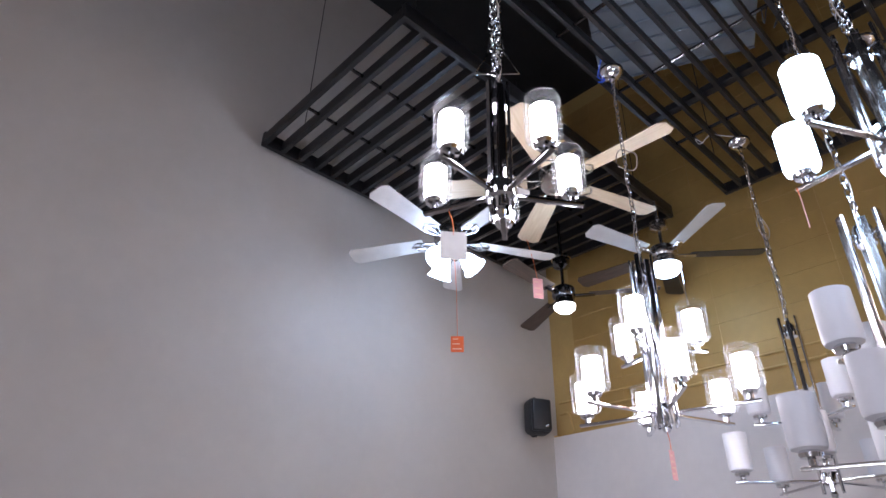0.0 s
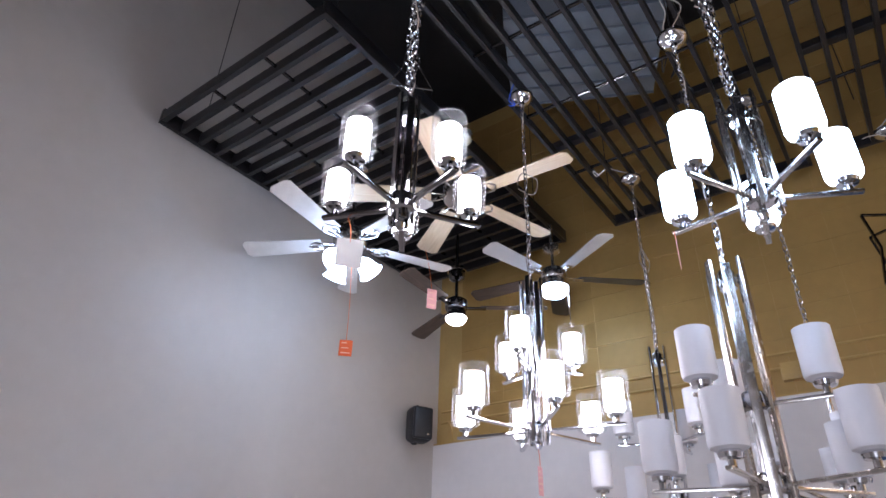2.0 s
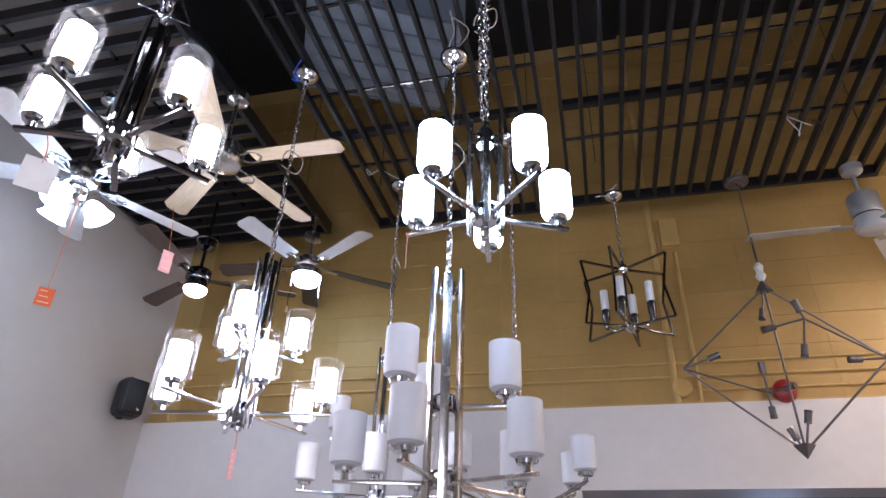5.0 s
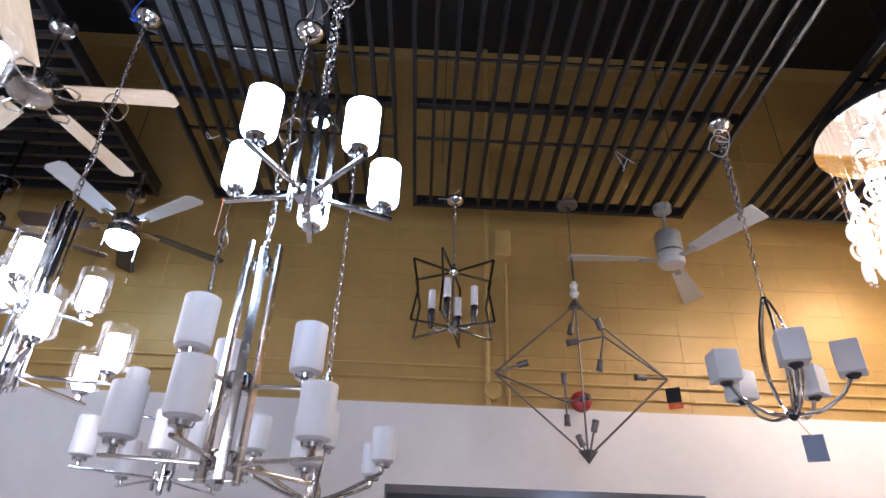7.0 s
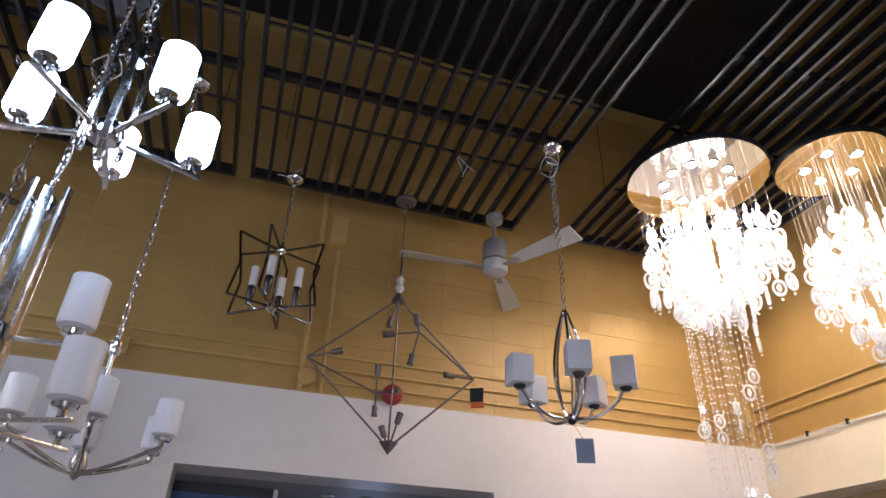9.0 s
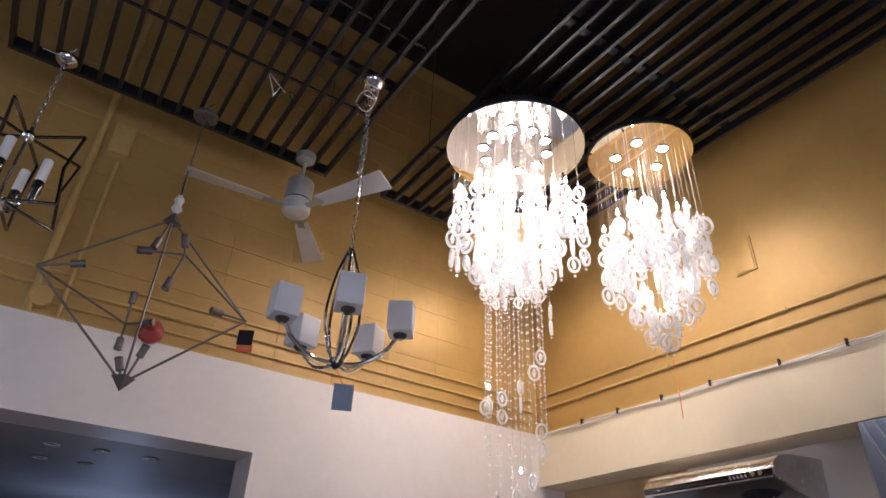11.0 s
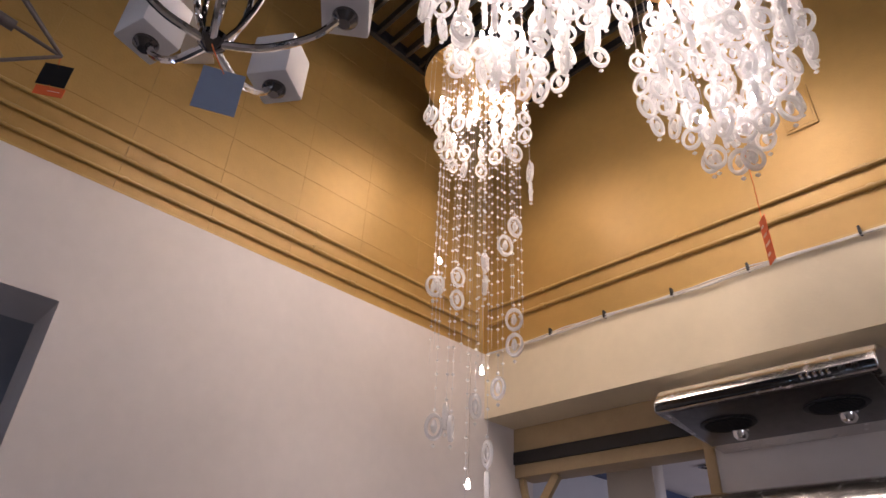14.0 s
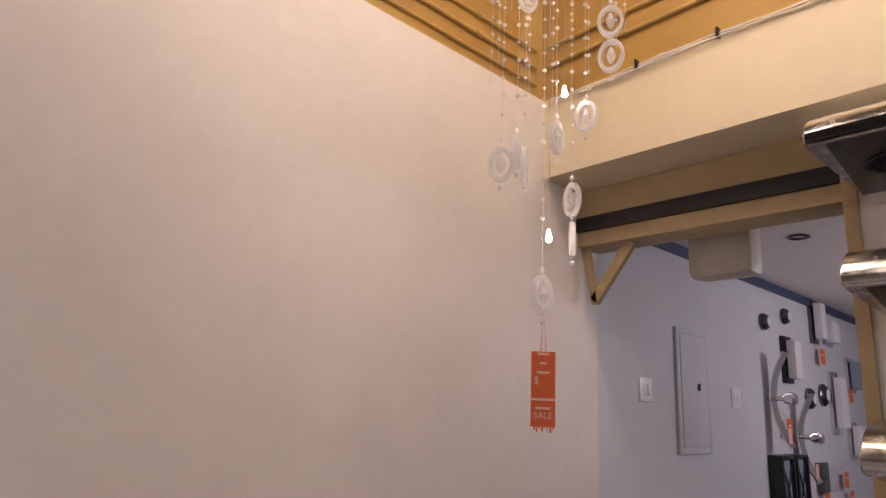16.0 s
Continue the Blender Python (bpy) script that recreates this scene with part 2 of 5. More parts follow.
def lathe(bm, profile, seg=24, m=None, close=False):
    """Spins (radius, height) pairs round z."""
    rings = []
    for r, z in profile:
        if r < 1e-5:
            rings.append([bm.verts.new((0, 0, z))])
        else:
            rings.append([bm.verts.new((r * math.cos(2 * math.pi * k / seg), r * math.sin(2 * math.pi * k / seg), z)) for k in range(seg)])
    pairs = list(zip(rings, rings[1:]))
    if close:
        pairs.append((rings[-1], rings[0]))
    for p, q in pairs:
        for k in range(seg):
            j = (k + 1) % seg
            if len(p) == 1 and len(q) == 1:
                continue
            if len(p) == 1:
                bm.faces.new((p[0], q[j], q[k]))
            elif len(q) == 1:
                bm.faces.new((p[k], p[j], q[0]))
            else:
                bm.faces.new((p[k], p[j], q[j], q[k]))
    if m:
        bmesh.ops.transform(bm, matrix=m, verts=[v for g in rings for v in g])
    return bm


def tube(bm, pts, r, seg=6, closed=False):
    """A round tube along points."""
    pts = [Vector(p) for p in pts]
    n = len(pts)
    rings = []
    up = Vector((0.13, 0.31, 0.94)).normalized()
    for i, p in enumerate(pts):
        a = pts[i - 1] if i or closed else pts[0]
        b = pts[(i + 1) % n] if i + 1 < n or closed else pts[-1]
        d = (b - a).normalized()
        u = d.cross(up)
        if u.length < 0.05:
            u = d.cross(Vector((1, 0, 0)))
        u.normalize()
        v = d.cross(u)
        rings.append([bm.verts.new(p + r * (math.cos(2 * math.pi * k / seg) * u + math.sin(2 * math.pi * k / seg) * v)) for k in range(seg)])
    for i in range(n if closed else n - 1):
        p, q = rings[i], rings[(i + 1) % n]
        for k in range(seg):
            j = (k + 1) % seg
            bm.faces.new((p[k], p[j], q[j], q[k]))
    if not closed:
        bm.faces.new(rings[0][::-1])
        bm.faces.new(rings[-1])
    return bm


def curve_points(ctrl, steps=8):
    """A smooth line through control points."""
    c = [Vector(p) for p in ctrl]
    c = [2 * c[0] - c[1]] + c + [2 * c[-1] - c[-2]]
    out = []
    for i in range(1, len(c) - 2):
        for s in range(steps):
            t = s / steps
            out.append(0.5 * (2 * c[i] + (c[i + 1] - c[i - 1]) * t + (2 * c[i - 1] - 5 * c[i] + 4 * c[i + 1] - c[i + 2]) * t * t
                              + (3 * c[i] - c[i - 1] - 3 * c[i + 1] + c[i + 2]) * t ** 3))
    out.append(c[-2])
    return out


def chain_mesh(bm, a, b, link=0.034, thick=0.0026, width=0.009, sway=0.0, rng=None):
    a, b = Vector(a), Vector(b)
    n = max(2, round((b - a).length / (link * 0.8)))
    d = (b - a) / n
    q = d.to_track_quat("Z", "Y").to_matrix().to_4x4()
    for i in range(n):
        off = Vector((0, 0, 0))
        if rng and sway:
            off = Vector((rng.uniform(-sway, sway), rng.uniform(-sway, sway), 0))
        m = Matrix.Translation(a + d * (i + 0.5) + off) @ q @ Matrix.Rotation(math.pi / 2 * (i % 2) + 0.4, 4, "Z")
        h = link / 2 - width
        loop = []
        for k in range(12):
            t = 2 * math.pi * k / 12
            loop.append(m @ Vector((width * math.cos(t), 0, width * math.sin(t) + (h if math.sin(t) > 0 else -h))))
        tube(bm, loop, thick, 5, closed=True)
    return bm


def mesh_of(name, bm, mat, smooth=True):
    bmesh.ops.recalc_face_normals(bm, faces=bm.faces)
    me = bpy.data.meshes.new(name)
    bm.to_mesh(me)
    bm.free()
    me.materials.append(mat)
    if smooth:
        for p in me.polygons:
            p.use_smooth = True
        me.set_sharp_from_angle(angle=radians(35))
    return me


def part(name, bm, mat, parent, label="", smooth=True):
    ob = new(name, mesh_of(name, bm, mat, smooth))
    ob.parent = parent
    return tagged(ob, label)


def thing(name, place, label, category, group="", turn=0.0):
    e = new(name)
    e.empty_display_size = 0.05
    e.matrix_world = pose(*place, 0, 0, turn)
    return tagged(e, label, category, group)


def solid(name, bm, mat, label, category, kind="structure", smooth=False):
    return tagged(new(name, mesh_of(name, bm, mat, smooth)), label, category, "", kind)


def B():
    return bmesh.new()


# ---------------------------------------------------------------- the hall
X0, X1, Y0, Y1, ZF, ZC = -3.4, 3.6, -3.76, 3.58, -0.08, 5.95
XG, YG, ZW = 3.65, -3.80, 2.61          # gold masonry behind the white lining, and the lining's top
OY0, OY1, OZ = -1.55, 0.41, 2.108       # opening in the east lining
ALC, DX0, DX1, DZ = -4.02, 2.48, 3.6, 2.045  # alcove's back wall and its doorway

solid("floor", box(B(), (X0 - 0.3, -10.2, ZF - 0.2), (9.0, Y1 + 0.3, ZF)), GROUT, "grey tiled showroom floor", "floor")
solid("ceiling", box(B(), (X0 - 0.3, Y0 - 0.4, ZC), (4.0, Y1 + 0.3, ZC + 0.2)), BLACK_CEILING, "black painted high ceiling above the grilles", "ceiling")
solid("wall_north", box(B(), (X0 - 0.3, Y1, ZF), (4.0, Y1 + 0.25, ZC)), GREY_WALL, "tall plain warm grey painted wall", "wall")
# Opening and window here are unseen, added for the west fill lamp.
west = B()
box(west, (X0 - 0.25, Y0 - 0.4, ZF), (X0, -1.2, ZC))
box(west, (X0 - 0.25, 1.6, ZF), (X0, Y1, ZC))
box(west, (X0 - 0.25, -1.2, ZF), (X0, 1.6, 0.05))
box(west, (X0 - 0.25, -1.2, 2.3), (X0, 1.6, ZC))
solid("wall_west", west, GREY_WALL, "unseen plain warm grey wall with an added window opening", "wall")
win = thing("window_1", (X0 - 0.12, 0.2, 0.05), "unseen black-framed window added around the fill lamp", "window")
win["kind"] = "structure"
for y in (-1.38, -0.02, 1.34):
    part("window_frame", box(B(), (-0.03, y, 0), (0.03, y + 0.04, 2.25), 0.003), BLACK_METAL, win)
part("window_sill", box(B(), (-0.04, -1.4, 0.0), (0.12, 1.4, 0.03), 0.003), WHITE_WALL, win)
for y in (-1.34, 0.02):
    part("pane", box(B(), (-0.004, y, 0.03), (0.004, y + 1.32, 2.25)), GLASS, win).visible_shadow = False
east_white = B()
box(east_white, (X1, OY1, ZF), (XG + 0.25, Y1, ZW))
box(east_white, (X1, ALC - 0.1605, ZF), (XG + 0.25, OY0, ZW))
box(east_white, (X1, OY0, OZ), (XG + 0.25, OY1, ZW))
solid("wall_east_lining", east_white, WHITE_WALL, "white painted lower wall with a wide opening", "wall")
wall_e = solid("wall_east", box(B(), (XG, Y0 - 0.3, ZW), (XG + 0.25, Y1, ZC)), GOLD_MORTAR, "gold painted concrete block upper wall", "wall")
solid("wall_south", box(B(), (X0, YG - 0.25, ZW), (XG, YG, ZC)), GOLD_WALL, "gold painted smooth upper wall", "wall")
solid("soffit", box(B(), (X0, ALC, 2.22), (X1, Y0, ZW)), CREAM_WALL, "cream painted bulkhead over the alcove", "soffit")
alc = B()
box(alc, (X0, ALC - 0.16, ZF), (DX0, ALC, 2.22))
box(alc, (DX0, ALC - 0.16, 2.22), (X1, ALC, ZW))
solid("wall_alcove", alc, WHITE_WALL, "grey-white alcove back wall with a doorway", "wall")
floor_ob = bpy.data.objects["floor"]

# adjoining room behind the doorway
solid("wall_back_room_east", box(B(), (X1, -10.0, ZF), (X1 + 0.2, ALC - 0.16, 2.6)), BACK_WALL, "pale painted wall hung with wall lamps", "wall")
solid("wall_back_room_west", box(B(), (-0.6, -10.0, ZF), (-0.4, ALC - 0.16, 2.6)), BACK_WALL, "pale painted wall of the adjoining room", "wall")
solid("wall_back_room_south", box(B(), (-0.6, -10.2, ZF), (X1 + 0.2, -10.0, 2.6)), BACK_WALL, "pale painted far wall of the adjoining room", "wall")
solid("ceiling_back_room", box(B(), (-0.6, -10.2, 2.16), (X1 + 0.2, ALC - 0.16, 2.3)), WHITE_WALL, "white ceiling of the adjoining room", "ceiling")
solid("trim_back_room", box(B(), (X1 - 0.025, -10.0, 2.10), (X1, ALC - 0.165, 2.16)), STRIP_BLUE, "dark blue strip under the ceiling", "trim")

# dark room behind the east opening
SPX, SPY = 4.20, -0.20
SIDE_SPOTS = ((4.245, -0.57), (4.24, -0.84), (4.71, -0.55), (4.72, -0.82), (4.99, -0.30), (4.24, -1.12))
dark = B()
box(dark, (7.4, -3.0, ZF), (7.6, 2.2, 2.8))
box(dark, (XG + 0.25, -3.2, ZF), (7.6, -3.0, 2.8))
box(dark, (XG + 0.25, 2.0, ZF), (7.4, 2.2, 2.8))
solid("wall_dark_room", dark, BLUE_UNLIT, "side room walls, the unlit darkness put into near-black blue", "wall")
solid("ceiling_dark_room", box(B(), (XG + 0.251, -3.2, OZ + 0.004), (7.6, 2.2, OZ + 0.2)), SIDE_CEILING, "grey ceiling of the unlit side room", "ceiling")
solid("wall_side_partition", box(B(), (SPX, SPY, ZF), (SPX + 0.12, 2.0, OZ + 0.003)), BLUE_WALL, "blue painted partition in the side room", "wall")
solid("trim_side_partition", box(B(), (SPX - 0.02, SPY, OZ - 0.06), (SPX, 2.0, OZ)), BLACK_SLAT, "black strip along the top of the blue partition", "trim")
solid("trim_partition_edge", box(B(), (SPX - 0.012, SPY - 0.03, ZF), (SPX + 0.132, SPY - 0.001, OZ)), SWITCH_WHITE, "white edge strip of the blue partition", "trim")
for x, y in SIDE_SPOTS:
    t = thing("recessed_spot", (x, y, OZ + 0.004), "small recessed ceiling spot, unlit", "ceiling spot", "recessed spots")
    part("ring", lathe(B(), [(0.03, 0.0), (0.05, -0.006), (0.04, -0.010), (0.028, 0.0)], 20, close=True), SWITCH_WHITE, t)
    part("reflector", lathe(B(), [(0, -0.001), (0.029, -0.001), (0.029, -0.003), (0, -0.003)], 20), BLACK_METAL, t)

# doorway frame, track beam and braces
door = thing("doorway_frame", (DX0, ALC, 0), "ochre painted timber doorway frame with corner braces", "door frame")
door["kind"] = "structure"
door.name = "door_1"
part("jamb", box(B(), (-0.045, -0.17, ZF), (0.0, 0.02, DZ + 0.02), 0.004), OCHRE_WOOD, door)
part("lintel", box(B(), (0, -0.17, DZ - 0.10), (DX1 - DX0, 0.0, DZ - 0.03), 0.004), OCHRE_WOOD, door)
part("track", box(B(), (0, -0.06, DZ - 0.03), (DX1 - DX0, 0.012, DZ + 0.04), 0.003), BLACK_SLAT, door, "black sliding door track")
part("header", box(B(), (0, -0.17, DZ + 0.04), (DX1 - DX0, 0.004, 2.218)), OCHRE_WOOD, door)
part("brace", bar(B(), (DX1 - DX0 - 0.06, -0.05, DZ - 0.36), (DX1 - DX0 - 0.26, -0.05, DZ - 0.10), 0.03, 0.05, 0.003), OCHRE_WOOD, door)
part("brace", bar(B(), (DX1 - DX0 - 0.07, -0.05, DZ - 0.37), (DX1 - DX0 - 0.015, -0.05, DZ - 0.10), 0.03, 0.035, 0.003), OCHRE_WOOD, door)

# ---------------------------------------------------------------- pipes and cable on the walls
def wall_pipe(a, b, r, clips):
    t = thing("conduit", a, "gold painted conduit clipped along the wall", "conduit", "wall conduits")
    d = Vector(b) - Vector(a)
    part("pipe", rod(B(), (0, 0, 0), d, r, 10), GOLD_TRIM, t)
    for k in range(clips):
        p = d * ((k + 0.5) / clips)
        s = d.normalized() * 0.012
        part("clip", rod(B(), p - s, p + s, r * 1.5, 10), GOLD_TRIM, t)
    return t


for z, r, y in ((2.885, 0.009, Y1 - 0.05), (2.792, 0.010, Y1 - 0.05), (2.702, 0.008, -0.255)):
    wall_pipe((XG - 0.012, Y0 + 0.02, z), (XG - 0.012, y, z), r, 9)
for z, r in ((2.912, 0.009), (2.81, 0.010)):
    wall_pipe((X0 + 0.3, YG + 0.012, z), (XG - 0.05, YG + 0.012, z), r, 8)
part_ledge = solid("trim_east", box(B(), (X1 + 0.004, Y0, ZW), (XG + 0.004, Y1, ZW + 0.012)), GOLD_TRIM, "gold painted ledge on the white lining", "trim")
solid("trim_south", box(B(), (X0, ALC + 0.1, ZW), (X1, Y0 - 0.004, ZW + 0.012)), GOLD_TRIM, "gold painted ledge on the bulkhead", "trim")
for y, r, z0, z1 in ((-0.22, 0.022, 2.62, ZC), (-0.36, 0.014, 2.62, 3.7)):
    t = thing("riser_pipe", (XG - r, y, z0), "gold painted vertical conduit on the block wall", "conduit", "riser pipes")
    part("pipe", rod(B(), (0, 0, 0), (0, 0, z1 - z0), r, 12), GOLD_TRIM, t)
cab = thing("white_cable", (0, Y0, ZW), "bundled white cable clipped along the bulkhead's edge", "cable")
rng = random.Random(5)
for k in range(3):
    pts = []
    x = -3.2
    while x < 3.58:
        pts.append((x, 0.010 + 0.004 * k, -0.006 - 0.008 * k + 0.012 * math.sin(x * 7 + k) * rng.uniform(0.2, 1)))
        x += 0.09
    part("strand", tube(B(), pts, 0.0036, 6), CABLE_WHITE, cab)
for x in (3.106, 2.764, 2.392, 2.031, 1.589, 1.223, 0.85, 0.45):
    part("clip", box(B(), (x - 0.005, 0.001, -0.022), (x + 0.005, 0.026, 0.018), 0.002), BLACK_METAL, cab, "black cable clip")


def cover_box(name, place, size, mat, label, axis):
    t = thing(name, place, label, "junction box")
    w, h, d = size
    if axis == "x":
        part("body", box(B(), (-d, -w / 2, -h / 2), (0, w / 2, h / 2), 0.004), mat, t)
        part("lid", box(B(), (-d - 0.004, -w / 2 + 0.012, -h / 2 + 0.012), (-d + 0.001, w / 2 - 0.012, h / 2 - 0.012), 0.002), mat, t)
    else:
        part("body", box(B(), (-w / 2, 0, -h / 2), (w / 2, d, h / 2), 0.004), mat, t)
        part("lid", box(B(), (-w / 2 + 0.012, d - 0.001, -h / 2 + 0.012), (w / 2 - 0.012, d + 0.004, h / 2 - 0.012), 0.002), mat, t)


cover_box("junction_box", (XG - 0.002, -0.34, 3.86), (0.12, 0.22, 0.045), GOLD_TRIM, "gold painted junction box on the block wall", "x")
cover_box("junction_box", (XG - 0.002, 0.88, 2.76), (0.11, 0.11, 0.05), GOLD_TRIM, "small square gold painted junction box on the wall", "x")
cover_box("junction_box", (1.67, YG + 0.002, 3.35), (0.14, 0.24, 0.008), GOLD_WALL, "gold painted cover plate on the smooth wall", "y")
rb = thing("round_box", (XG, -0.255, 2.715), "round gold painted conduit box on the wall", "junction box")
part("body", lathe(B(), [(0, 0), (0.062, 0), (0.062, 0.04), (0.055, 0.05), (0, 0.05)], 24, pose(0, 0, 0, 0, -90, 0)), GOLD_TRIM, rb)
bell = thing("fire_bell", (XG, -0.83, 2.66), "red painted round fire alarm bell on the wall", "fire bell")
part("backplate", box(B(), (-0.05, -0.05, -0.05), (0, 0.05, 0.05), 0.005), RED_PAINT, bell)
part("gong", lathe(B(), [(0, 0.05), (0.069, 0.05), (0.071, 0.065), (0.065, 0.085), (0.045, 0.10), (0.012, 0.105), (0.012, 0.112), (0, 0.113)], 28, pose(0, 0, 0, 0, -90, 0)), RED_PAINT, bell)
part("label_bar", box(B(), (-0.088, -0.06, -0.02), (-0.07, -0.02, 0.0), 0.002), BLACK_METAL, bell)

# ---------------------------------------------------------------- slatted ceiling grilles
def grille(label, x0, x1, y0, y1, z, along, pitch, rails, w=0.022, h=0.055):
    t = thing("ceiling_grille", ((x0 + x1) / 2, (y0 + y1) / 2, z), label, "ceiling grille", "ceiling grilles")
    hx, hy = (x1 - x0) / 2, (y1 - y0) / 2
    cx, cy = (x0 + x1) / 2, (y0 + y1) / 2
    if along == "x":
        me = mesh_of("slat", box(B(), (-hx, -w / 2, 0), (hx, w / 2, h), 0.002), BLACK_SLAT, False)
        n = round((y1 - y0) / pitch)
        places = [(0, -hy + w / 2 + (2 * hy - w) * k / n, 0) for k in range(n + 1)]
    else:
        me = mesh_of("slat", box(B(), (-w / 2, -hy, 0), (w / 2, hy, h), 0.002), BLACK_SLAT, False)
        n = round((x1 - x0) / pitch)
        places = [(-hx + w / 2 + (2 * hx - w) * k / n, 0, 0) for k in range(n + 1)]
    for p in places:
        o = new("slat", me)
        o.parent, o.location = t, p
    for q, kind in rails:
        if along == "x":
            a, b = (q - cx, -hy, 0), (q - cx, hy, 0)
        else:
            a, b = (-hx, q - cy, 0), (hx, q - cy, 0)
        if kind == "rod":
            part("cross_rod", rod(B(), (a[0], a[1], h * 0.6), (b[0], b[1], h * 0.6), 0.010, 8), GUNMETAL, t)
        else:
            part("cross_channel", bar(B(), (a[0], a[1], h + 0.025), (b[0], b[1], h + 0.025), 0.05, 0.045, 0.003), BLACK_SLAT, t)
    # end boards
    if along == "x":
        part("end_board", box(B(), (hx, -hy, -0.005), (hx + 0.03, hy, h + 0.02), 0.003), BLACK_SLAT, t)
        part("end_board", box(B(), (-hx - 0.03, -hy, -0.005), (-hx, hy, h + 0.02), 0.003), BLACK_SLAT, t)
    else:
        part("end_board", box(B(), (-hx, hy, -0.005), (hx, hy + 0.03, h + 0.02), 0.003), BLACK_SLAT, t)
        part("end_board", box(B(), (-hx, -hy - 0.03, -0.005), (hx, -hy, h + 0.02), 0.003), BLACK_SLAT, t)
    for sx in (-0.85, 0.85):
        for sy in (-0.8, 0.8):
            part("hanger_wire", rod(B(), (sx * hx, sy * hy, h), (sx * hx, sy * hy, ZC - z), 0.003, 6), BLACK_METAL, t)
    return t


GZ = 3.90
grille("black slatted grille hung beside the grey wall", 0.69, 3.25, 2.14, 3.47, GZ, "y", 0.128, ((2.62, "rod"), (3.05, "rod")), 0.03, 0.075)
grille("black slatted grille hung over the shaded chandeliers", -1.9, 3.22, 0.43, 1.72, GZ, "x", 0.107, ((0.2, "rod"), (1.35, "rod"), (1.91, "rod"), (2.30, "channel"), (2.55, "rod")))
grille("black slatted grille hung over the lantern and fan", -1.9, 3.20, -1.57, 0.335, GZ, "x", 0.112, ((0.2, "rod"), (0.9, "channel"), (1.91, "rod"), (2.30, "channel"), (2.55, "rod")))
grille("black slatted grille hung over the crystal chandeliers", -1.9, 3.17, -3.36, -1.98, GZ, "x", 0.107, ((0.4, "rod"), (1.35, "channel"), (1.91, "rod"), (2.55, "rod")))

duct = thing("air_duct", (2.17, 1.42, 4.48), "white metal air duct box above the grille", "air duct", turn=26)
part("body", box(B(), (-0.36, -0.47, 0.03), (0.36, 0.47, 0.45), 0.01), DUCT, duct)
for k in range(5):
    part("panel", box(B(), (-0.36 + 0.146 * k, -0.47, 0.0), (-0.226 + 0.146 * k, 0.47, 0.028), 0.006), DUCT, duct)
    part("seam_rib", box(B(), (-0.223 + 0.146 * k, -0.47, -0.012), (-0.217 + 0.146 * k, 0.47, 0.028), 0.001), DUCT, duct)

# ---------------------------------------------------------------- hanging parts
def canopy_part(parent, z, r=0.065, mat=CHROME):
    part("canopy", lathe(B(), [(0, z), (r, z), (r, z - 0.006), (r * 0.93, z - 0.02), (r * 0.6, z - 0.038), (r * 0.25, z - 0.045), (r * 0.2, z - 0.06), (0, z - 0.06)], 28), mat, parent)


def chain_part(parent, z0, z1, seed, mat=CHROME, extra=True, x=0.0, y=0.0, link=0.034):
    r = random.Random(seed)
    part("chain", chain_mesh(B(), (x, y, z0), (x, y, z1), link, rng=r, sway=0.001), mat, parent)
    if extra:
        n = 14
        pts = [(x + 0.010 * math.sin(k * 1.7 + seed), y + 0.010 * math.cos(k * 1.3 + seed), z0 + (z1 - z0) * k / n) for k in range(n + 1)]
        part("cord", tube(B(), curve_points(pts, 4), 0.0022, 6), WIRE, parent)


def spare_chain(parent, z0, z1, seed, n=2, mat=CHROME):
    r = random.Random(seed)
    for k in range(n):
        a = r.uniform(0, 6.28)
        o = Vector((0.018 * math.cos(a), 0.018 * math.sin(a), 0))
        part("spare_chain", chain_mesh(B(), Vector((0, 0, z0)) + o, Vector((0, 0, z1)) + o * 0.6, 0.034, rng=r, sway=0.004), mat, parent, "doubled up spare chain")


def loose_loop(parent, c, r, seed, mat=WIRE):
    q = random.Random(seed)
    ax = q.uniform(0, 3.14)
    pts = [Vector(c) + Vector((r * math.cos(ax) * math.cos(t), r * math.sin(ax) * math.cos(t), 1.25 * r * math.sin(t) + 0.2 * r * math.sin(3 * t + seed))) for t in [0.45 * k for k in range(14)]]
    part("loose_wire", tube(B(), curve_points(pts, 3), 0.003, 6), mat, parent)


def opal_shade(parent, p, r, h, mat):
    x, y, z = p
    cup = part("cup", lathe(B(), [(0, -0.03), (0.012, -0.03), (0.012, -0.012), (0.03, -0.008), (0.034, 0.004), (0.028, 0.012), (0, 0.012)], 20, Matrix.Translation(p)), CHROME, parent)
    part("shade", lathe(B(), [(0, 0.012), (r * 0.7, 0.012), (r * 0.93, 0.017), (r, 0.03), (r, h), (r - 0.004, h), (r - 0.005, 0.03), (0, 0.018)], 32, Matrix.Translation(p)), mat, parent, "lit opal glass cylinder shade" if mat is not OPAL else "white opal glass cylinder shade")


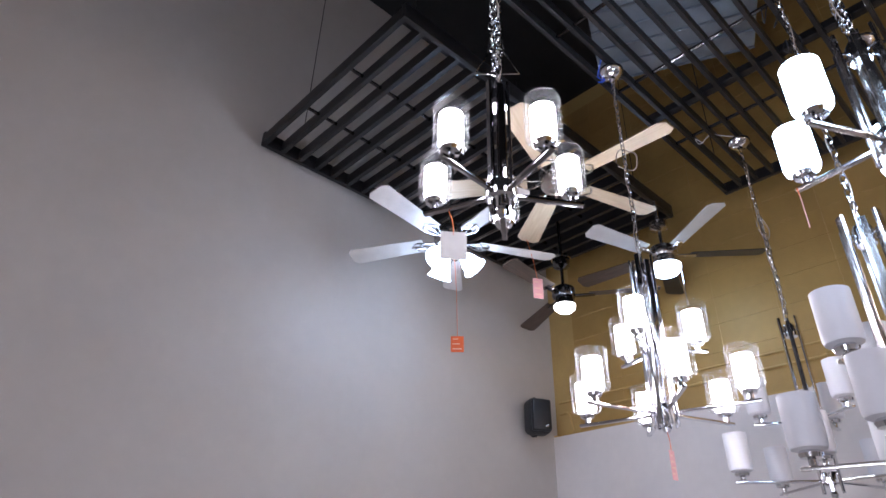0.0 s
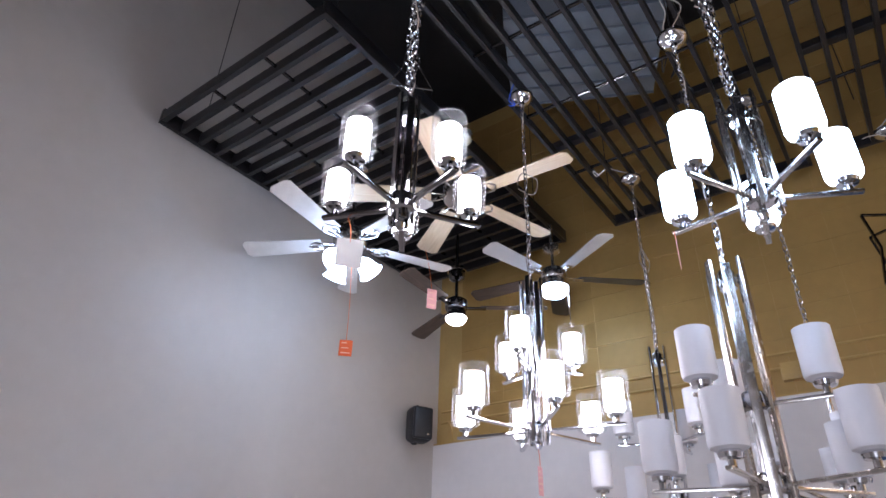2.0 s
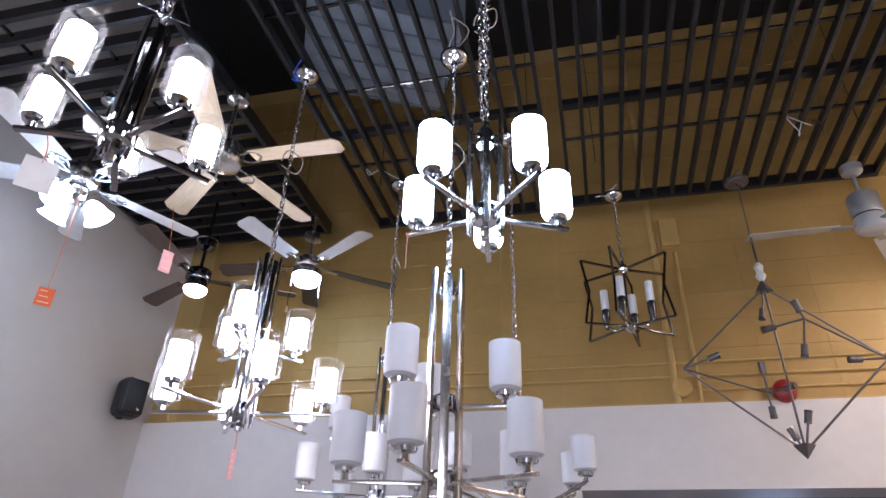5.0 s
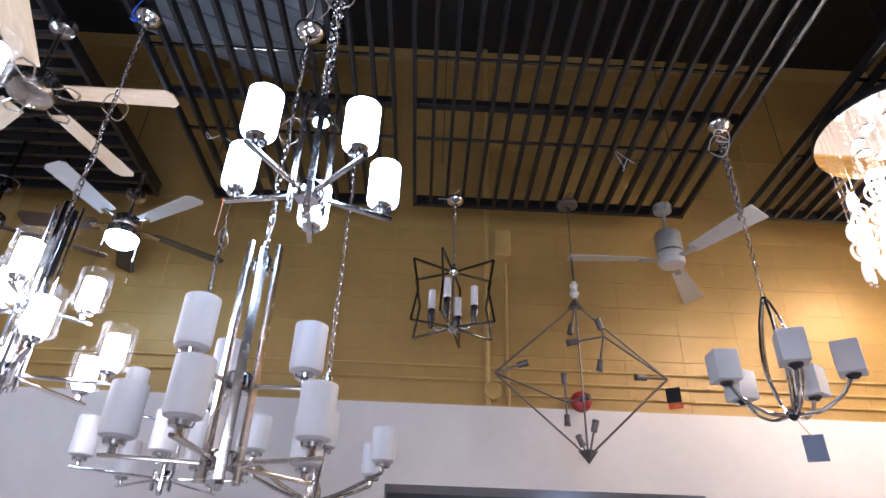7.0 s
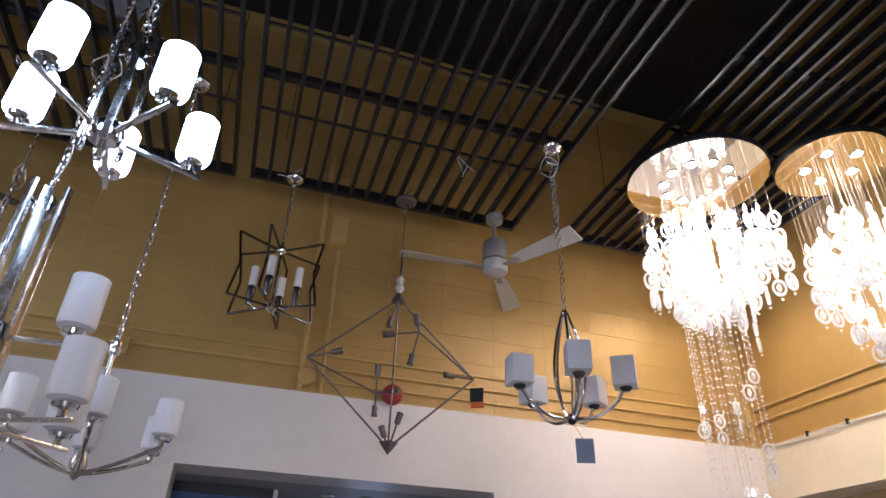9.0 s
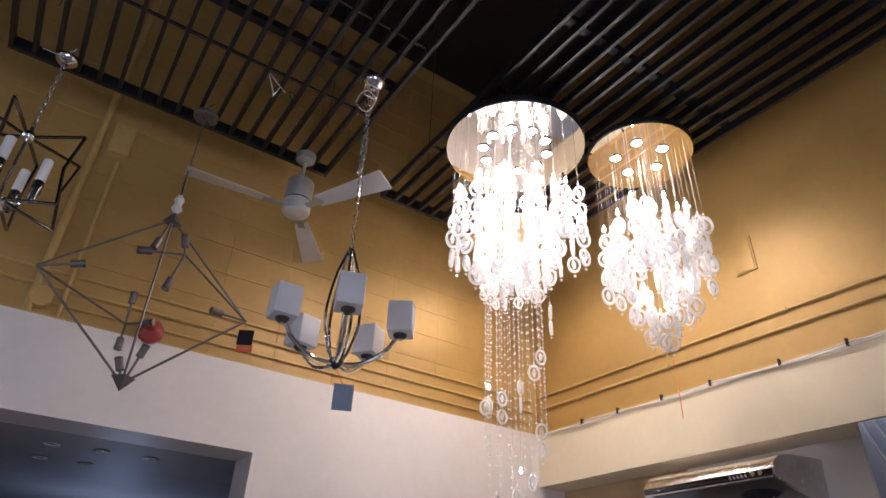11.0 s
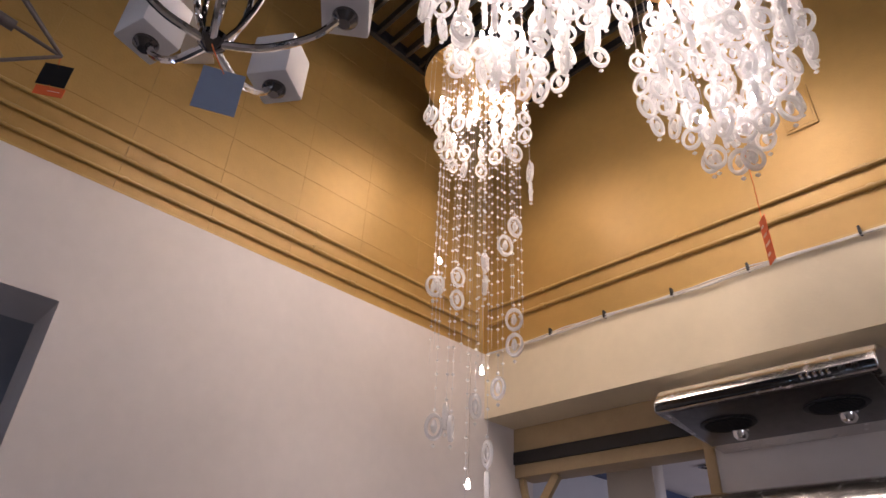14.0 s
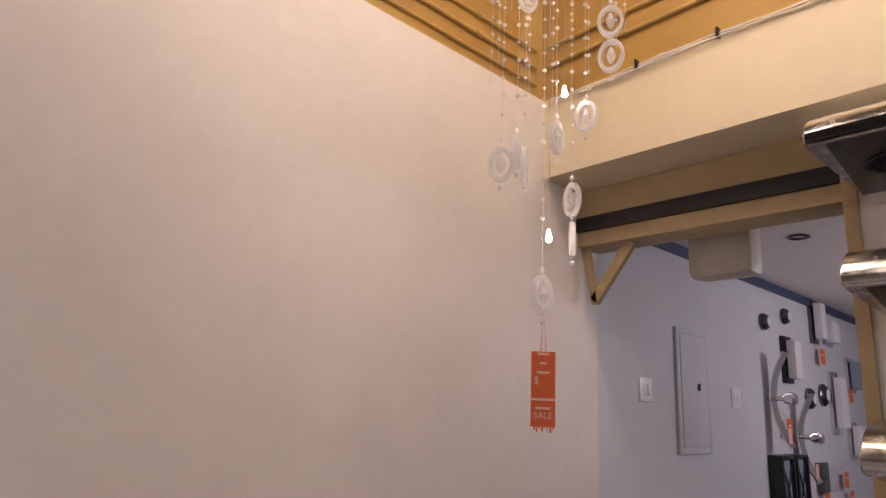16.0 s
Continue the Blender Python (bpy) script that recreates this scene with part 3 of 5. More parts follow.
def clear_shade(parent, p, r, h, rc, hc):
    part("cup", lathe(B(), [(0, -0.03), (0.012, -0.03), (0.012, -0.012), (0.026, -0.008), (0.03, 0.004), (0.022, 0.012), (0, 0.012)], 20, Matrix.Translation(p)), CHROME, parent)
    part("candle_shade", lathe(B(), [(0, 0.016), (rc * 0.8, 0.016), (rc, 0.024), (rc, hc), (rc - 0.003, hc), (rc - 0.004, 0.03), (0, 0.022)], 28, Matrix.Translation(p)), CANDLE_LIT, parent, "glowing frosted inner glass")
    g = part("glass_cylinder", lathe(B(), [(0.02, 0.013), (r * 0.85, 0.013), (r, 0.02), (r, h - 0.003), (r - 0.001, h), (r - 0.003, h), (r - 0.003, 0.022), (r * 0.8, 0.016), (0.02, 0.016)], 32, Matrix.Translation(p), close=True), GLASS, parent, "clear glass outer cylinder")
    g.visible_shadow = False


def flat(rr, a, z0, z1, r, square):
    """An upright rod, round or a flat strip facing outwards."""
    c, s = math.cos(a), math.sin(a)
    if not square:
        return rod(B(), (rr * c, rr * s, z0), (rr * c, rr * s, z1), r, 10)
    return box(B(), (-r * 0.45, -r, z0), (r * 0.45, r, z1), 0.0012, Matrix.Translation((rr * c, rr * s, 0)) @ Matrix.Rotation(a, 4, "Z"))


def rod_chandelier(label, x, y, zcan, ztop, zhub, tiers, shade, seed, rods=6, rr=0.05, rsize=0.008, metal=CHROME, spare=2, drop=0.05, square=False):
    """Tiers: (arm height, arm length, count, first angle). Shade: a function of (thing, place)."""
    t = thing("chandelier", (x, y, zhub), label, "chandelier", "rod chandeliers")
    canopy_part(t, zcan - zhub)
    top = ztop - zhub
    chain_part(t, zcan - 0.06 - zhub, top + 0.0, seed)
    if spare:
        spare_chain(t, min(zcan - 0.06 - zhub, top + 0.62), top + 0.03, seed + 1, spare)
    loose_loop(t, (0.02, 0.0, top + 0.55), 0.05, seed + 3)
    part("collar", lathe(B(), [(0, top - 0.10), (0.028, top - 0.10), (0.03, top - 0.09), (0.03, top - 0.045), (0.024, top - 0.035), (0.01, top - 0.03), (0.01, top), (0, top)], 24), CHROME, t)
    part("stem", rod(B(), (0, 0, -0.04), (0, 0, top - 0.09), 0.009, 12), metal, t)
    for k in range(rods):
        a = 2 * math.pi * (k + 0.25) / rods
        dz = 0.03 * (k % 2)
        part("rod", flat(rr, a, -drop, top - dz, rsize, square), metal, t)
        part("spacer", rod(B(), (0.02 * math.cos(a), 0.02 * math.sin(a), top - 0.07), (rr * math.cos(a), rr * math.sin(a), top - 0.07), 0.004, 6), CHROME, t)
    for za, R, n, ph in tiers:
        zz = za - zhub
        part("hub", lathe(B(), [(0, zz - 0.022), (0.034, zz - 0.022), (0.045, zz - 0.014), (0.045, zz + 0.026), (0.038, zz + 0.036), (0, zz + 0.036)], 24), CHROME, t)
        for k in range(n):
            a = radians(ph) + 2 * math.pi * k / n
            c, s = math.cos(a), math.sin(a)
            part("arm", bar(B(), (0.02 * c, 0.02 * s, zz), (R * c, R * s, zz), 0.018, 0.011, 0.002), metal, t)
            rs = R - 0.035
            shade(t, (rs * c, rs * s, zz + 0.036))
    part("finial", lathe(B(), [(0, -0.075), (0.012, -0.07), (0.016, -0.055), (0.01, -0.04), (0, -0.04)], 16), CHROME, t)
    return t


chand_a = rod_chandelier("five-light chrome chandelier with clear glass cylinders, lit", 0.542, 1.406, 3.87, 2.85, 2.425,
               ((2.425, 0.245, 5, 39),), lambda t, p: clear_shade(t, p, 0.050, 0.150, 0.034, 0.118), 11, 5, 0.032, 0.010, DARK_CHROME, 3, 0.05, True)
part("wire_loop", tube(B(), [(-0.05, 0.05, 0.47), (0.05, -0.05, 0.47), (0.02, -0.02, 0.56), (0.012, -0.012, 0.66), (-0.012, 0.012, 0.66), (-0.02, 0.02, 0.56)], 0.003, 6, closed=True), CHROME, chand_a, "bent wire hanging loop")
rod_chandelier("nine-light two-tier chrome chandelier with clear glass cylinders, lit", 1.69, 1.612, 3.87, 2.75, 2.068,
               ((2.068, 0.351, 6, 40), (2.317, 0.205, 3, 70)), lambda t, p: clear_shade(t, p, 0.061, 0.168, 0.039, 0.135), 21, 8, 0.048, 0.010, CHROME, 0, 0.05, True)
chand_c = rod_chandelier("eight-light two-tier nickel chandelier with white glass shades", 1.49, 0.765, 3.60, 2.49, 1.763,
               ((1.763, 0.333, 5, 30), (1.997, 0.235, 3, 30)), lambda t, p: opal_shade(t, p, 0.053, 0.170, OPAL), 31, 6, 0.056, 0.014, NICKEL, 0, 0.05, True)
part("hanger_wire", rod(B(), (0, 0, 1.83), (0, 0, 2.19), 0.0035, 6), BLACK_METAL, chand_c, "black wire hanging the canopy from the grille")
for k in range(2):
    part("lead_wire", tube(B(), curve_points([(0.01, 0.01, 1.82), (0.06 - 0.05 * k, 0.03, 1.92), (0.02, -0.06 + 0.07 * k, 2.02), (0.04 * k - 0.02, 0.02, 2.10), (0.0, 0.03, 2.18)], 5), 0.003, 5), CABLE_WHITE if k else WIRE, chand_c)
rod_chandelier("five-light nickel chandelier with glowing white glass shades", 1.167, 0.573, 3.87, 2.885, 2.495,
               ((2.495, 0.275, 5, 7),), lambda t, p: opal_shade(t, p, 0.051, 0.163, OPAL_COOL), 41, 6, 0.058, 0.010, NICKEL, 2, 0.05, True)
rod_chandelier("eight-light two-tier chrome chandelier with white glass shades", 2.72, 1.40, 3.87, 2.72, 1.93,
               ((1.93, 0.40, 5, 52), (2.20, 0.26, 3, 115)), lambda t, p: opal_shade(t, p, 0.053, 0.185, OPAL), 51, 6, 0.045, 0.009, CHROME, 1, 0.05, True)


def scroll_chandelier(x, y, zcan, ztop, zhub, n, R, ph):
    t = thing("scroll_chandelier", (x, y, zhub), "nickel chandelier with scrolled arms and white glass shades", "chandelier")
    canopy_part(t, zcan - zhub)
    top = ztop - zhub
    chain_part(t, zcan - 0.06 - zhub, top, 61)
    part("collar", lathe(B(), [(0, top - 0.08), (0.02, top - 0.08), (0.028, top - 0.06), (0.028, top - 0.03), (0.01, top - 0.02), (0.01, top), (0, top)], 20), CHROME, t)
    part("stem", rod(B(), (0, 0, -0.05), (0, 0, top - 0.06), 0.012, 12), NICKEL, t)
    part("hub", lathe(B(), [(0, -0.09), (0.012, -0.08), (0.03, -0.05), (0.034, -0.02), (0.02, 0.02), (0, 0.02)], 20), NICKEL, t)
    for k in range(n):
        a = radians(ph) + 2 * math.pi * k / n
        c, s = math.cos(a), math.sin(a)
        pr = [(0.02, -0.06), (0.08, -0.045), (R * 0.55, -0.015), (R * 0.85, 0.025), (R, 0.045)]
        part("arm", tube(B(), curve_points([(r * c, r * s, z) for r, z in pr], 6), 0.008, 8), NICKEL, t)
        opal_shade(t, (R * c, R * s, 0.075), 0.05, 0.15, OPAL)


scroll_chandelier(2.40, 0.64, 3.87, 2.37, 1.872, 6, 0.30, 12)


# ---------------------------------------------------------------- cube shade chandelier
def cube_chandelier(x, y, zcan, ztop, zbot):
    t = thing("cube_shade_chandelier", (x, y, zbot), "chrome chandelier with five white glass cube shades", "chandelier")
    canopy_part(t, zcan - zbot)
    top = ztop - zbot
    chain_part(t, zcan - 0.06 - zbot, top, 71)
    spare_chain(t, zcan - 0.10 - zbot, top + 0.45, 72, 2)
    loose_loop(t, (0.0, 0.03, zcan - 0.16 - zbot), 0.055, 73, CABLE_WHITE)
    loose_loop(t, (-0.05, 0.03, zcan - 0.13 - zbot), 0.04, 75, CABLE_WHITE)
    part("hub", lathe(B(), [(0, -0.012), (0.012, -0.004), (0.03, 0.015), (0.032, 0.03), (0.02, 0.04), (0, 0.04)], 20), GUNMETAL, t)
    part("collar", lathe(B(), [(0, top - 0.03), (0.016, top - 0.03), (0.02, top - 0.015), (0.012, top), (0, top)], 16), GUNMETAL, t)
    for k in range(5):
        a = radians(17 + 72 * k)
        c, s = math.cos(a), math.sin(a)
        part("bow", tube(B(), curve_points([(r * c, r * s, z) for r, z in ((0.015, top - 0.02), (0.055, top * 0.72), (0.078, top * 0.4), (0.055, 0.10), (0.02, 0.02))], 6), 0.007, 8), CHROME, t)
        part("arm", tube(B(), curve_points([(r * c, r * s, z) for r, z in ((0.02, 0.015), (0.11, 0.022), (0.20, 0.075), (0.245, 0.135))], 6), 0.009, 8), CHROME, t)
        m = Matrix.Translation((0.262 * c, 0.262 * s, 0.15)) @ Matrix.Rotation(a, 4, "Z")
        part("cup", lathe(B(), [(0, -0.02), (0.014, -0.02), (0.03, -0.004), (0.03, 0.006), (0, 0.006)], 20, m), GUNMETAL, t)
        part("shade", box(B(), (-0.055, -0.055, 0.004), (0.055, 0.055, 0.145), 0.009, m), OPAL, t, "white frosted glass cube shade")
    return t


cube_chandelier(2.235, -1.405, 3.87, 2.775, 2.192)


# ---------------------------------------------------------------- open star lantern
def star_lantern(x, y, zcan, ztop, zbot):
    t = thing("star_lantern", (x, y, zbot), "dark chrome open frame lantern with four candle lights", "lantern")
    canopy_part(t, zcan - zbot, 0.06)
    top = ztop - zbot
    chain_part(t, zcan - 0.06 - zbot, top + 0.03, 81)
    part("stem", rod(B(), (0, 0, 0.0), (0, 0, top), 0.008, 10), CHROME, t)
    part("top_knob", lathe(B(), [(0, top - 0.05), (0.03, top - 0.045), (0.036, top - 0.03), (0.03, top - 0.01), (0.012, top), (0.01, top + 0.03), (0, top + 0.03)], 20), CHROME, t)
    part("bottom_knob", lathe(B(), [(0, -0.02), (0.016, -0.014), (0.034, 0.005), (0.036, 0.02), (0.02, 0.04), (0, 0.04)], 20), CHROME, t)
    R = 0.282
    for deg in (163, 117, 57, -12, -62, -122):
        a = radians(deg)
        c, s = math.cos(a), math.sin(a)
        hi, lo, mid = (R * c, R * s, top - 0.015), (R * c, R * s, 0.005), (R * 0.86 * c, R * 0.86 * s, top / 2)
        part("top_bar", bar(B(), (0.02 * c, 0.02 * s, top - 0.03), hi, 0.016, 0.010, 0.002), GUNMETAL, t)
        part("bottom_bar", bar(B(), (0.02 * c, 0.02 * s, 0.02), lo, 0.016, 0.010, 0.002), GUNMETAL, t)
        part("side_bar", rod(B(), hi, mid, 0.008, square=True), GUNMETAL, t)
        part("side_bar", rod(B(), mid, lo, 0.008, square=True), GUNMETAL, t)
    for k in range(4):
        b = radians(163 + 90 * k)
        px, py = 0.135 * math.cos(b), 0.135 * math.sin(b)
        part("candle_arm", tube(B(), curve_points([(0.02 * math.cos(b), 0.02 * math.sin(b), 0.03), (0.09 * math.cos(b), 0.09 * math.sin(b), 0.01), (px, py, 0.05)], 5), 0.006, 8), CHROME, t)
        part("candle_cup", lathe(B(), [(0, 0.03), (0.012, 0.03), (0.02, 0.045), (0.018, 0.075), (0.024, 0.085), (0.024, 0.15), (0.02, 0.155), (0, 0.155)], 18, Matrix.Translation((px, py, 0))), GUNMETAL, t)
        part("candle", lathe(B(), [(0, 0.155), (0.022, 0.155), (0.023, 0.16), (0.023, 0.28), (0.018, 0.285), (0, 0.285)], 20, Matrix.Translation((px, py, 0))), OPAL, t, "white glass candle sleeve")


star_lantern(3.08, 0.044, 3.865, 3.33, 2.90)


# ---------------------------------------------------------------- diamond frame pendant
def diamond_pendant(x, y, zcan, ztop, zbot):
    t = thing("diamond_pendant", (x, y, zbot), "pewter diamond frame pendant with angled bulb sockets", "pendant light")
    zm = 2.65 - zbot
    top = ztop - zbot
    part("canopy", lathe(B(), [(0, zcan - zbot), (0.07, zcan - zbot), (0.07, zcan - zbot - 0.02), (0.06, zcan - zbot - 0.028), (0, zcan - zbot - 0.028)], 28), PEWTER, t)
    part("cord", rod(B(), (0, 0, top + 0.33), (0, 0, zcan - zbot - 0.02), 0.004, 8), PEWTER, t)
    part("stem", rod(B(), (0, 0, top), (0, 0, top + 0.35), 0.008, 10), NICKEL, t)
    part("wrap", lathe(B(), [(0.01, top + 0.02), (0.03, top + 0.05), (0.018, top + 0.08), (0.028, top + 0.11), (0.01, top + 0.14)], 9), CABLE_WHITE, t, "crumpled white packing tape")
    part("center_rod", rod(B(), (0, 0, 0.02), (0, 0, top), 0.006, 8), PEWTER, t)
    part("top_cone", lathe(B(), [(0, top + 0.02), (0.01, top + 0.02), (0.05, top - 0.045), (0, top - 0.045)], 4), PEWTER, t, smooth=False)
    part("bottom_cone", lathe(B(), [(0, -0.02), (0.055, 0.05), (0, 0.05)], 4), PEWTER, t, smooth=False)
    W = [Vector((0.02, 0.505, zm + 0.005)), Vector((-0.02, -0.495, zm - 0.005)), Vector((-0.277, -0.071, zm + 0.136)), Vector((0.26, 0.042, zm - 0.075))]
    up, dn = Vector((0, 0, top - 0.02)), Vector((0, 0, 0.02))
    for v in W[:2]:
        part("frame_bar", rod(B(), up, v, 0.006, 8), PEWTER, t)
        part("frame_bar", rod(B(), dn, v, 0.006, 8), PEWTER, t)
    part("frame_bar", rod(B(), W[0], W[3], 0.006, 8), PEWTER, t)
    part("frame_bar", rod(B(), W[1], W[2], 0.006, 8), PEWTER, t)
    def socket(a, d, l):
        a, d = Vector(a), Vector(d).normalized()
        part("socket_arm", rod(B(), a, a + d * (l - 0.06), 0.006, 8), PEWTER, t)
        b = a + d * (l - 0.06)
        s = part("socket", rod(B(), b, b + d * 0.06, 0.018, 16), PEWTER, t)
        part("socket_rim", rod(B(), b + d * 0.05, b + d * 0.064, 0.0195, 16), DARK_STEEL, s)
    socket(W[0], (-0.25, -0.9, 0.25), 0.20)
    socket(W[1], (-0.2, 0.95, -0.05), 0.20)
    socket(W[2], (0.1, 0.2, -1.0), 0.20)
    socket(W[2], (0.0, 0.9, -0.22), 0.21)
    socket(W[2], (0.0, 0.25, 1.0), 0.10)
    socket(W[3], (-0.2, 0.05, 1.0), 0.17)
    socket(W[3], (-0.9, -0.9, 0.0), 0.16)
    socket(W[3], (0.0, 0.0, -1.0), 0.14)
    socket(up, (0.0, 0.25, -1.0), 0.20)
    socket(dn + Vector((0, 0.01, 0.02)), (0.1, 0.35, 1.0), 0.10)
    socket(dn + Vector((0, -0.01, 0.02)), (-0.1, -0.25, 1.0), 0.18)


diamond_pendant(3.077, -0.714, 3.87, 3.13, 2.172)


# ---------------------------------------------------------------- ceiling fans
def blade_mesh(r0, r1, w0, w1, mat, clip=0.02, pitch=11):
    bm = B()
    pr = [(r0, -w0 / 2), (r1 - clip, -w1 / 2), (r1, -w1 / 2 + clip), (r1, w1 / 2 - clip), (r1 - clip, w1 / 2), (r0, w0 / 2)]
    lo = [bm.verts.new((x, y, -0.003)) for x, y in pr]
    hi = [bm.verts.new((x, y, 0.003)) for x, y in pr]
    bm.faces.new(lo[::-1])
    bm.faces.new(hi)
    for k in range(6):
        j = (k + 1) % 6
        bm.faces.new((lo[k], lo[j], hi[j], hi[k]))
    bmesh.ops.transform(bm, matrix=Matrix.Rotation(radians(pitch), 4, "X"), verts=bm.verts)
    return mesh_of("blade", bm, mat)


def fan(label, x, y, z, zcan, blades, ph, R, blade_mat, metal, pitch=11, w=(0.10, 0.13), bracket="plain", motor=(0.10, 0.12), colours=None, clip=0.025, can=True, profile=None):
    """z is the height of the blades."""
    t = thing("ceiling_fan", (x, y, z), label, "ceiling fan", "ceiling fans")
    top = zcan - z
    mr, mh = motor
    if can:
        part("canopy", lathe(B(), [(0, top), (0.062, top), (0.062, top - 0.012), (0.058, top - 0.045), (0.03, top - 0.06), (0.014, top - 0.065), (0, top - 0.065)], 24), metal, t)
    part("downrod", rod(B(), (0, 0, mh * 0.6), (0, 0, top), 0.012, 12), metal, t)
    part("motor", lathe(B(), profile or [(0, mh * 0.8), (0.022, mh * 0.8), (mr * 0.55, mh * 0.72), (mr * 0.95, mh * 0.5), (mr, mh * 0.35), (mr, -mh * 0.1), (mr * 0.92, -mh * 0.22), (mr * 0.6, -mh * 0.32), (0, -mh * 0.32)], 28), metal, t)
    for k in range(0 if profile else 10):
        a = 2 * math.pi * k / 10
        part("vent", box(B(), (mr * 0.99, -0.006, mh * 0.02), (mr * 1.01, 0.006, mh * 0.3), 0.001, Matrix.Rotation(a, 4, "Z")), DARK_STEEL, t)
    for k in range(blades):
        mat = colours[k] if colours else blade_mat
        me = blade_mesh(0.17, R, w[0], w[1], mat, clip, pitch)
        o = new("blade", me)
        o.parent = t
        o.rotation_euler = (0, 0, radians(ph) + 2 * math.pi * k / blades)
        if bracket == "scroll":
            bm = B()
            for s in (-1, 1):
                tube(bm, curve_points([(mr * 0.8, 0.0, -0.006), (0.15, s * 0.03, -0.012), (0.20, s * 0.045, -0.010), (0.235, s * 0.02, -0.009), (0.20, s * 0.008, -0.010), (0.175, s * 0.03, -0.011)], 5), 0.005, 6)
            rod(bm, (mr * 0.8, 0, -0.006), (0.25, 0, -0.008), 0.006, 8)
        elif bracket == "loop":
            bm = B()
            for s in (-1, 1):
                tube(bm, curve_points([(mr * 0.9, s * 0.02, 0.0), (0.14, s * 0.032, -0.01), (0.19, s * 0.04, -0.008), (0.22, 0.0, -0.008)], 5), 0.006, 6)
        else:
            bm = box(B(), (mr * 0.8, -0.022, -0.012), (0.21, 0.022, -0.004), 0.002)
        part("bracket", bm, metal, o)
    return t


f1 = fan("five-blade silver ceiling fan with three lit glass bowls", 1.66, 2.78, 3.31, 3.90, 5, 45, 0.66, WHITE_BLADE, STEEL, bracket="scroll", w=(0.105, 0.135), motor=(0.10, 0.14))
part("light_fitter", lathe(B(), [(0, -0.05), (0.05, -0.05), (0.06, -0.07), (0.05, -0.10), (0.02, -0.12), (0, -0.12)], 24), STEEL, f1)
for k in range(3):
    a = radians(75 + 120 * k)
    m = Matrix.Translation((0.075 * math.cos(a), 0.075 * math.sin(a), -0.10)) @ Matrix.Rotation(a, 4, "Z") @ Matrix.Rotation(radians(-38), 4, "Y") @ Matrix.Scale(1.08, 4)
    part("bowl", lathe(B(), [(0.018, 0.0), (0.03, -0.01), (0.045, -0.04), (0.055, -0.08), (0.068, -0.10), (0.065, -0.10), (0.05, -0.078), (0.04, -0.04), (0.025, -0.012), (0, -0.006)], 24, m), FAN_BELL, f1, "lit frosted glass bowl")
part("pull_chain", rod(B(), (0.03, -0.03, -0.12), (0.03, -0.03, -0.22), 0.002, 6), CHROME, f1)
fan("five-blade ceiling fan with pale maple blades", 1.79, 2.07, 3.45, 3.90, 5, -17, 0.66, MAPLE, NICKEL, bracket="loop", w=(0.11, 0.14), motor=(0.105, 0.15), clip=0.03)
f3 = fan("ceiling fan with silver and black blades and a lit bowl", 2.98, 2.11, 3.47, 3.72, 5, 22, 0.64, SILVER_BLADE, NICKEL, colours=[BLACK_BLADE, WALNUT, SILVER_BLADE, SILVER_BLADE, BLACK_BLADE], w=(0.10, 0.13), motor=(0.09, 0.10))
part("light_ring", lathe(B(), [(0, -0.03), (0.09, -0.03), (0.10, -0.05), (0.10, -0.085), (0, -0.085)], 28), NICKEL, f3)
part("bowl", lathe(B(), [(0.098, -0.085), (0.095, -0.11), (0.075, -0.135), (0.04, -0.15), (0, -0.154)], 28), FAN_BOWL, f3, "lit frosted glass bowl")
for dx in (-0.07, 0.07):
    p = part("pull_chain", rod(B(), (dx, -dx, -0.09), (dx, -dx, -0.33), 0.0025, 6), CHROME, f3)
    part("pull_knob", lathe(B(), [(0, -0.37), (0.008, -0.365), (0.006, -0.33), (0, -0.33)], 10, Matrix.Translation((dx, -dx, 0))), OCHRE_WOOD, p)
part("hanger", rod(B(), (0, 0, 0.2), (0, 0, 0.43), 0.012, 12), NICKEL, f3)
f4 = fan("dark three-blade ceiling fan with a lit glass bowl", 2.72, 2.75, 3.30, 3.57, 3, 64, 0.64, WALNUT, GUNMETAL, w=(0.09, 0.12), motor=(0.08, 0.10))
part("light_ring", lathe(B(), [(0, -0.03), (0.06, -0.03), (0.075, -0.06), (0.075, -0.08), (0, -0.08)], 28), GUNMETAL, f4)
part("bowl", lathe(B(), [(0.074, -0.08), (0.07, -0.10), (0.05, -0.12), (0, -0.13)], 28), FAN_BOWL_WARM, f4, "lit warm glass bowl")
part("ceiling_plate", lathe(B(), [(0, 0.275), (0.07, 0.275), (0.072, 0.285), (0.03, 0.295), (0, 0.295)], 24), CHROME, f4)
part("hanger", rod(B(), (0, 0, 0.25), (0, 0, 0.60), 0.012, 12), GUNMETAL, f4)
f5 = fan("three-blade grey ceiling fan with a cylinder motor", 3.06, -1.36, 3.455, 3.87, 3, 87, 0.66, SILVER_BLADE, GREY_METAL, -14, w=(0.085, 0.145), clip=0.003,
         profile=[(0, 0.215), (0.02, 0.215), (0.03, 0.205), (0.076, 0.198), (0.084, 0.185), (0.084, 0.062), (0.080, 0.055), (0.0, 0.055)])
part("band", lathe(B(), [(0, 0.054), (0.077, 0.054), (0.077, 0.042), (0, 0.042)], 28), DARK_STEEL, f5)
part("lower_cap", lathe(B(), [(0, 0.041), (0.083, 0.041), (0.085, 0.034), (0.085, -0.025), (0.078, -0.042), (0.05, -0.052), (0, -0.054)], 32), SILVER_BLADE, f5)

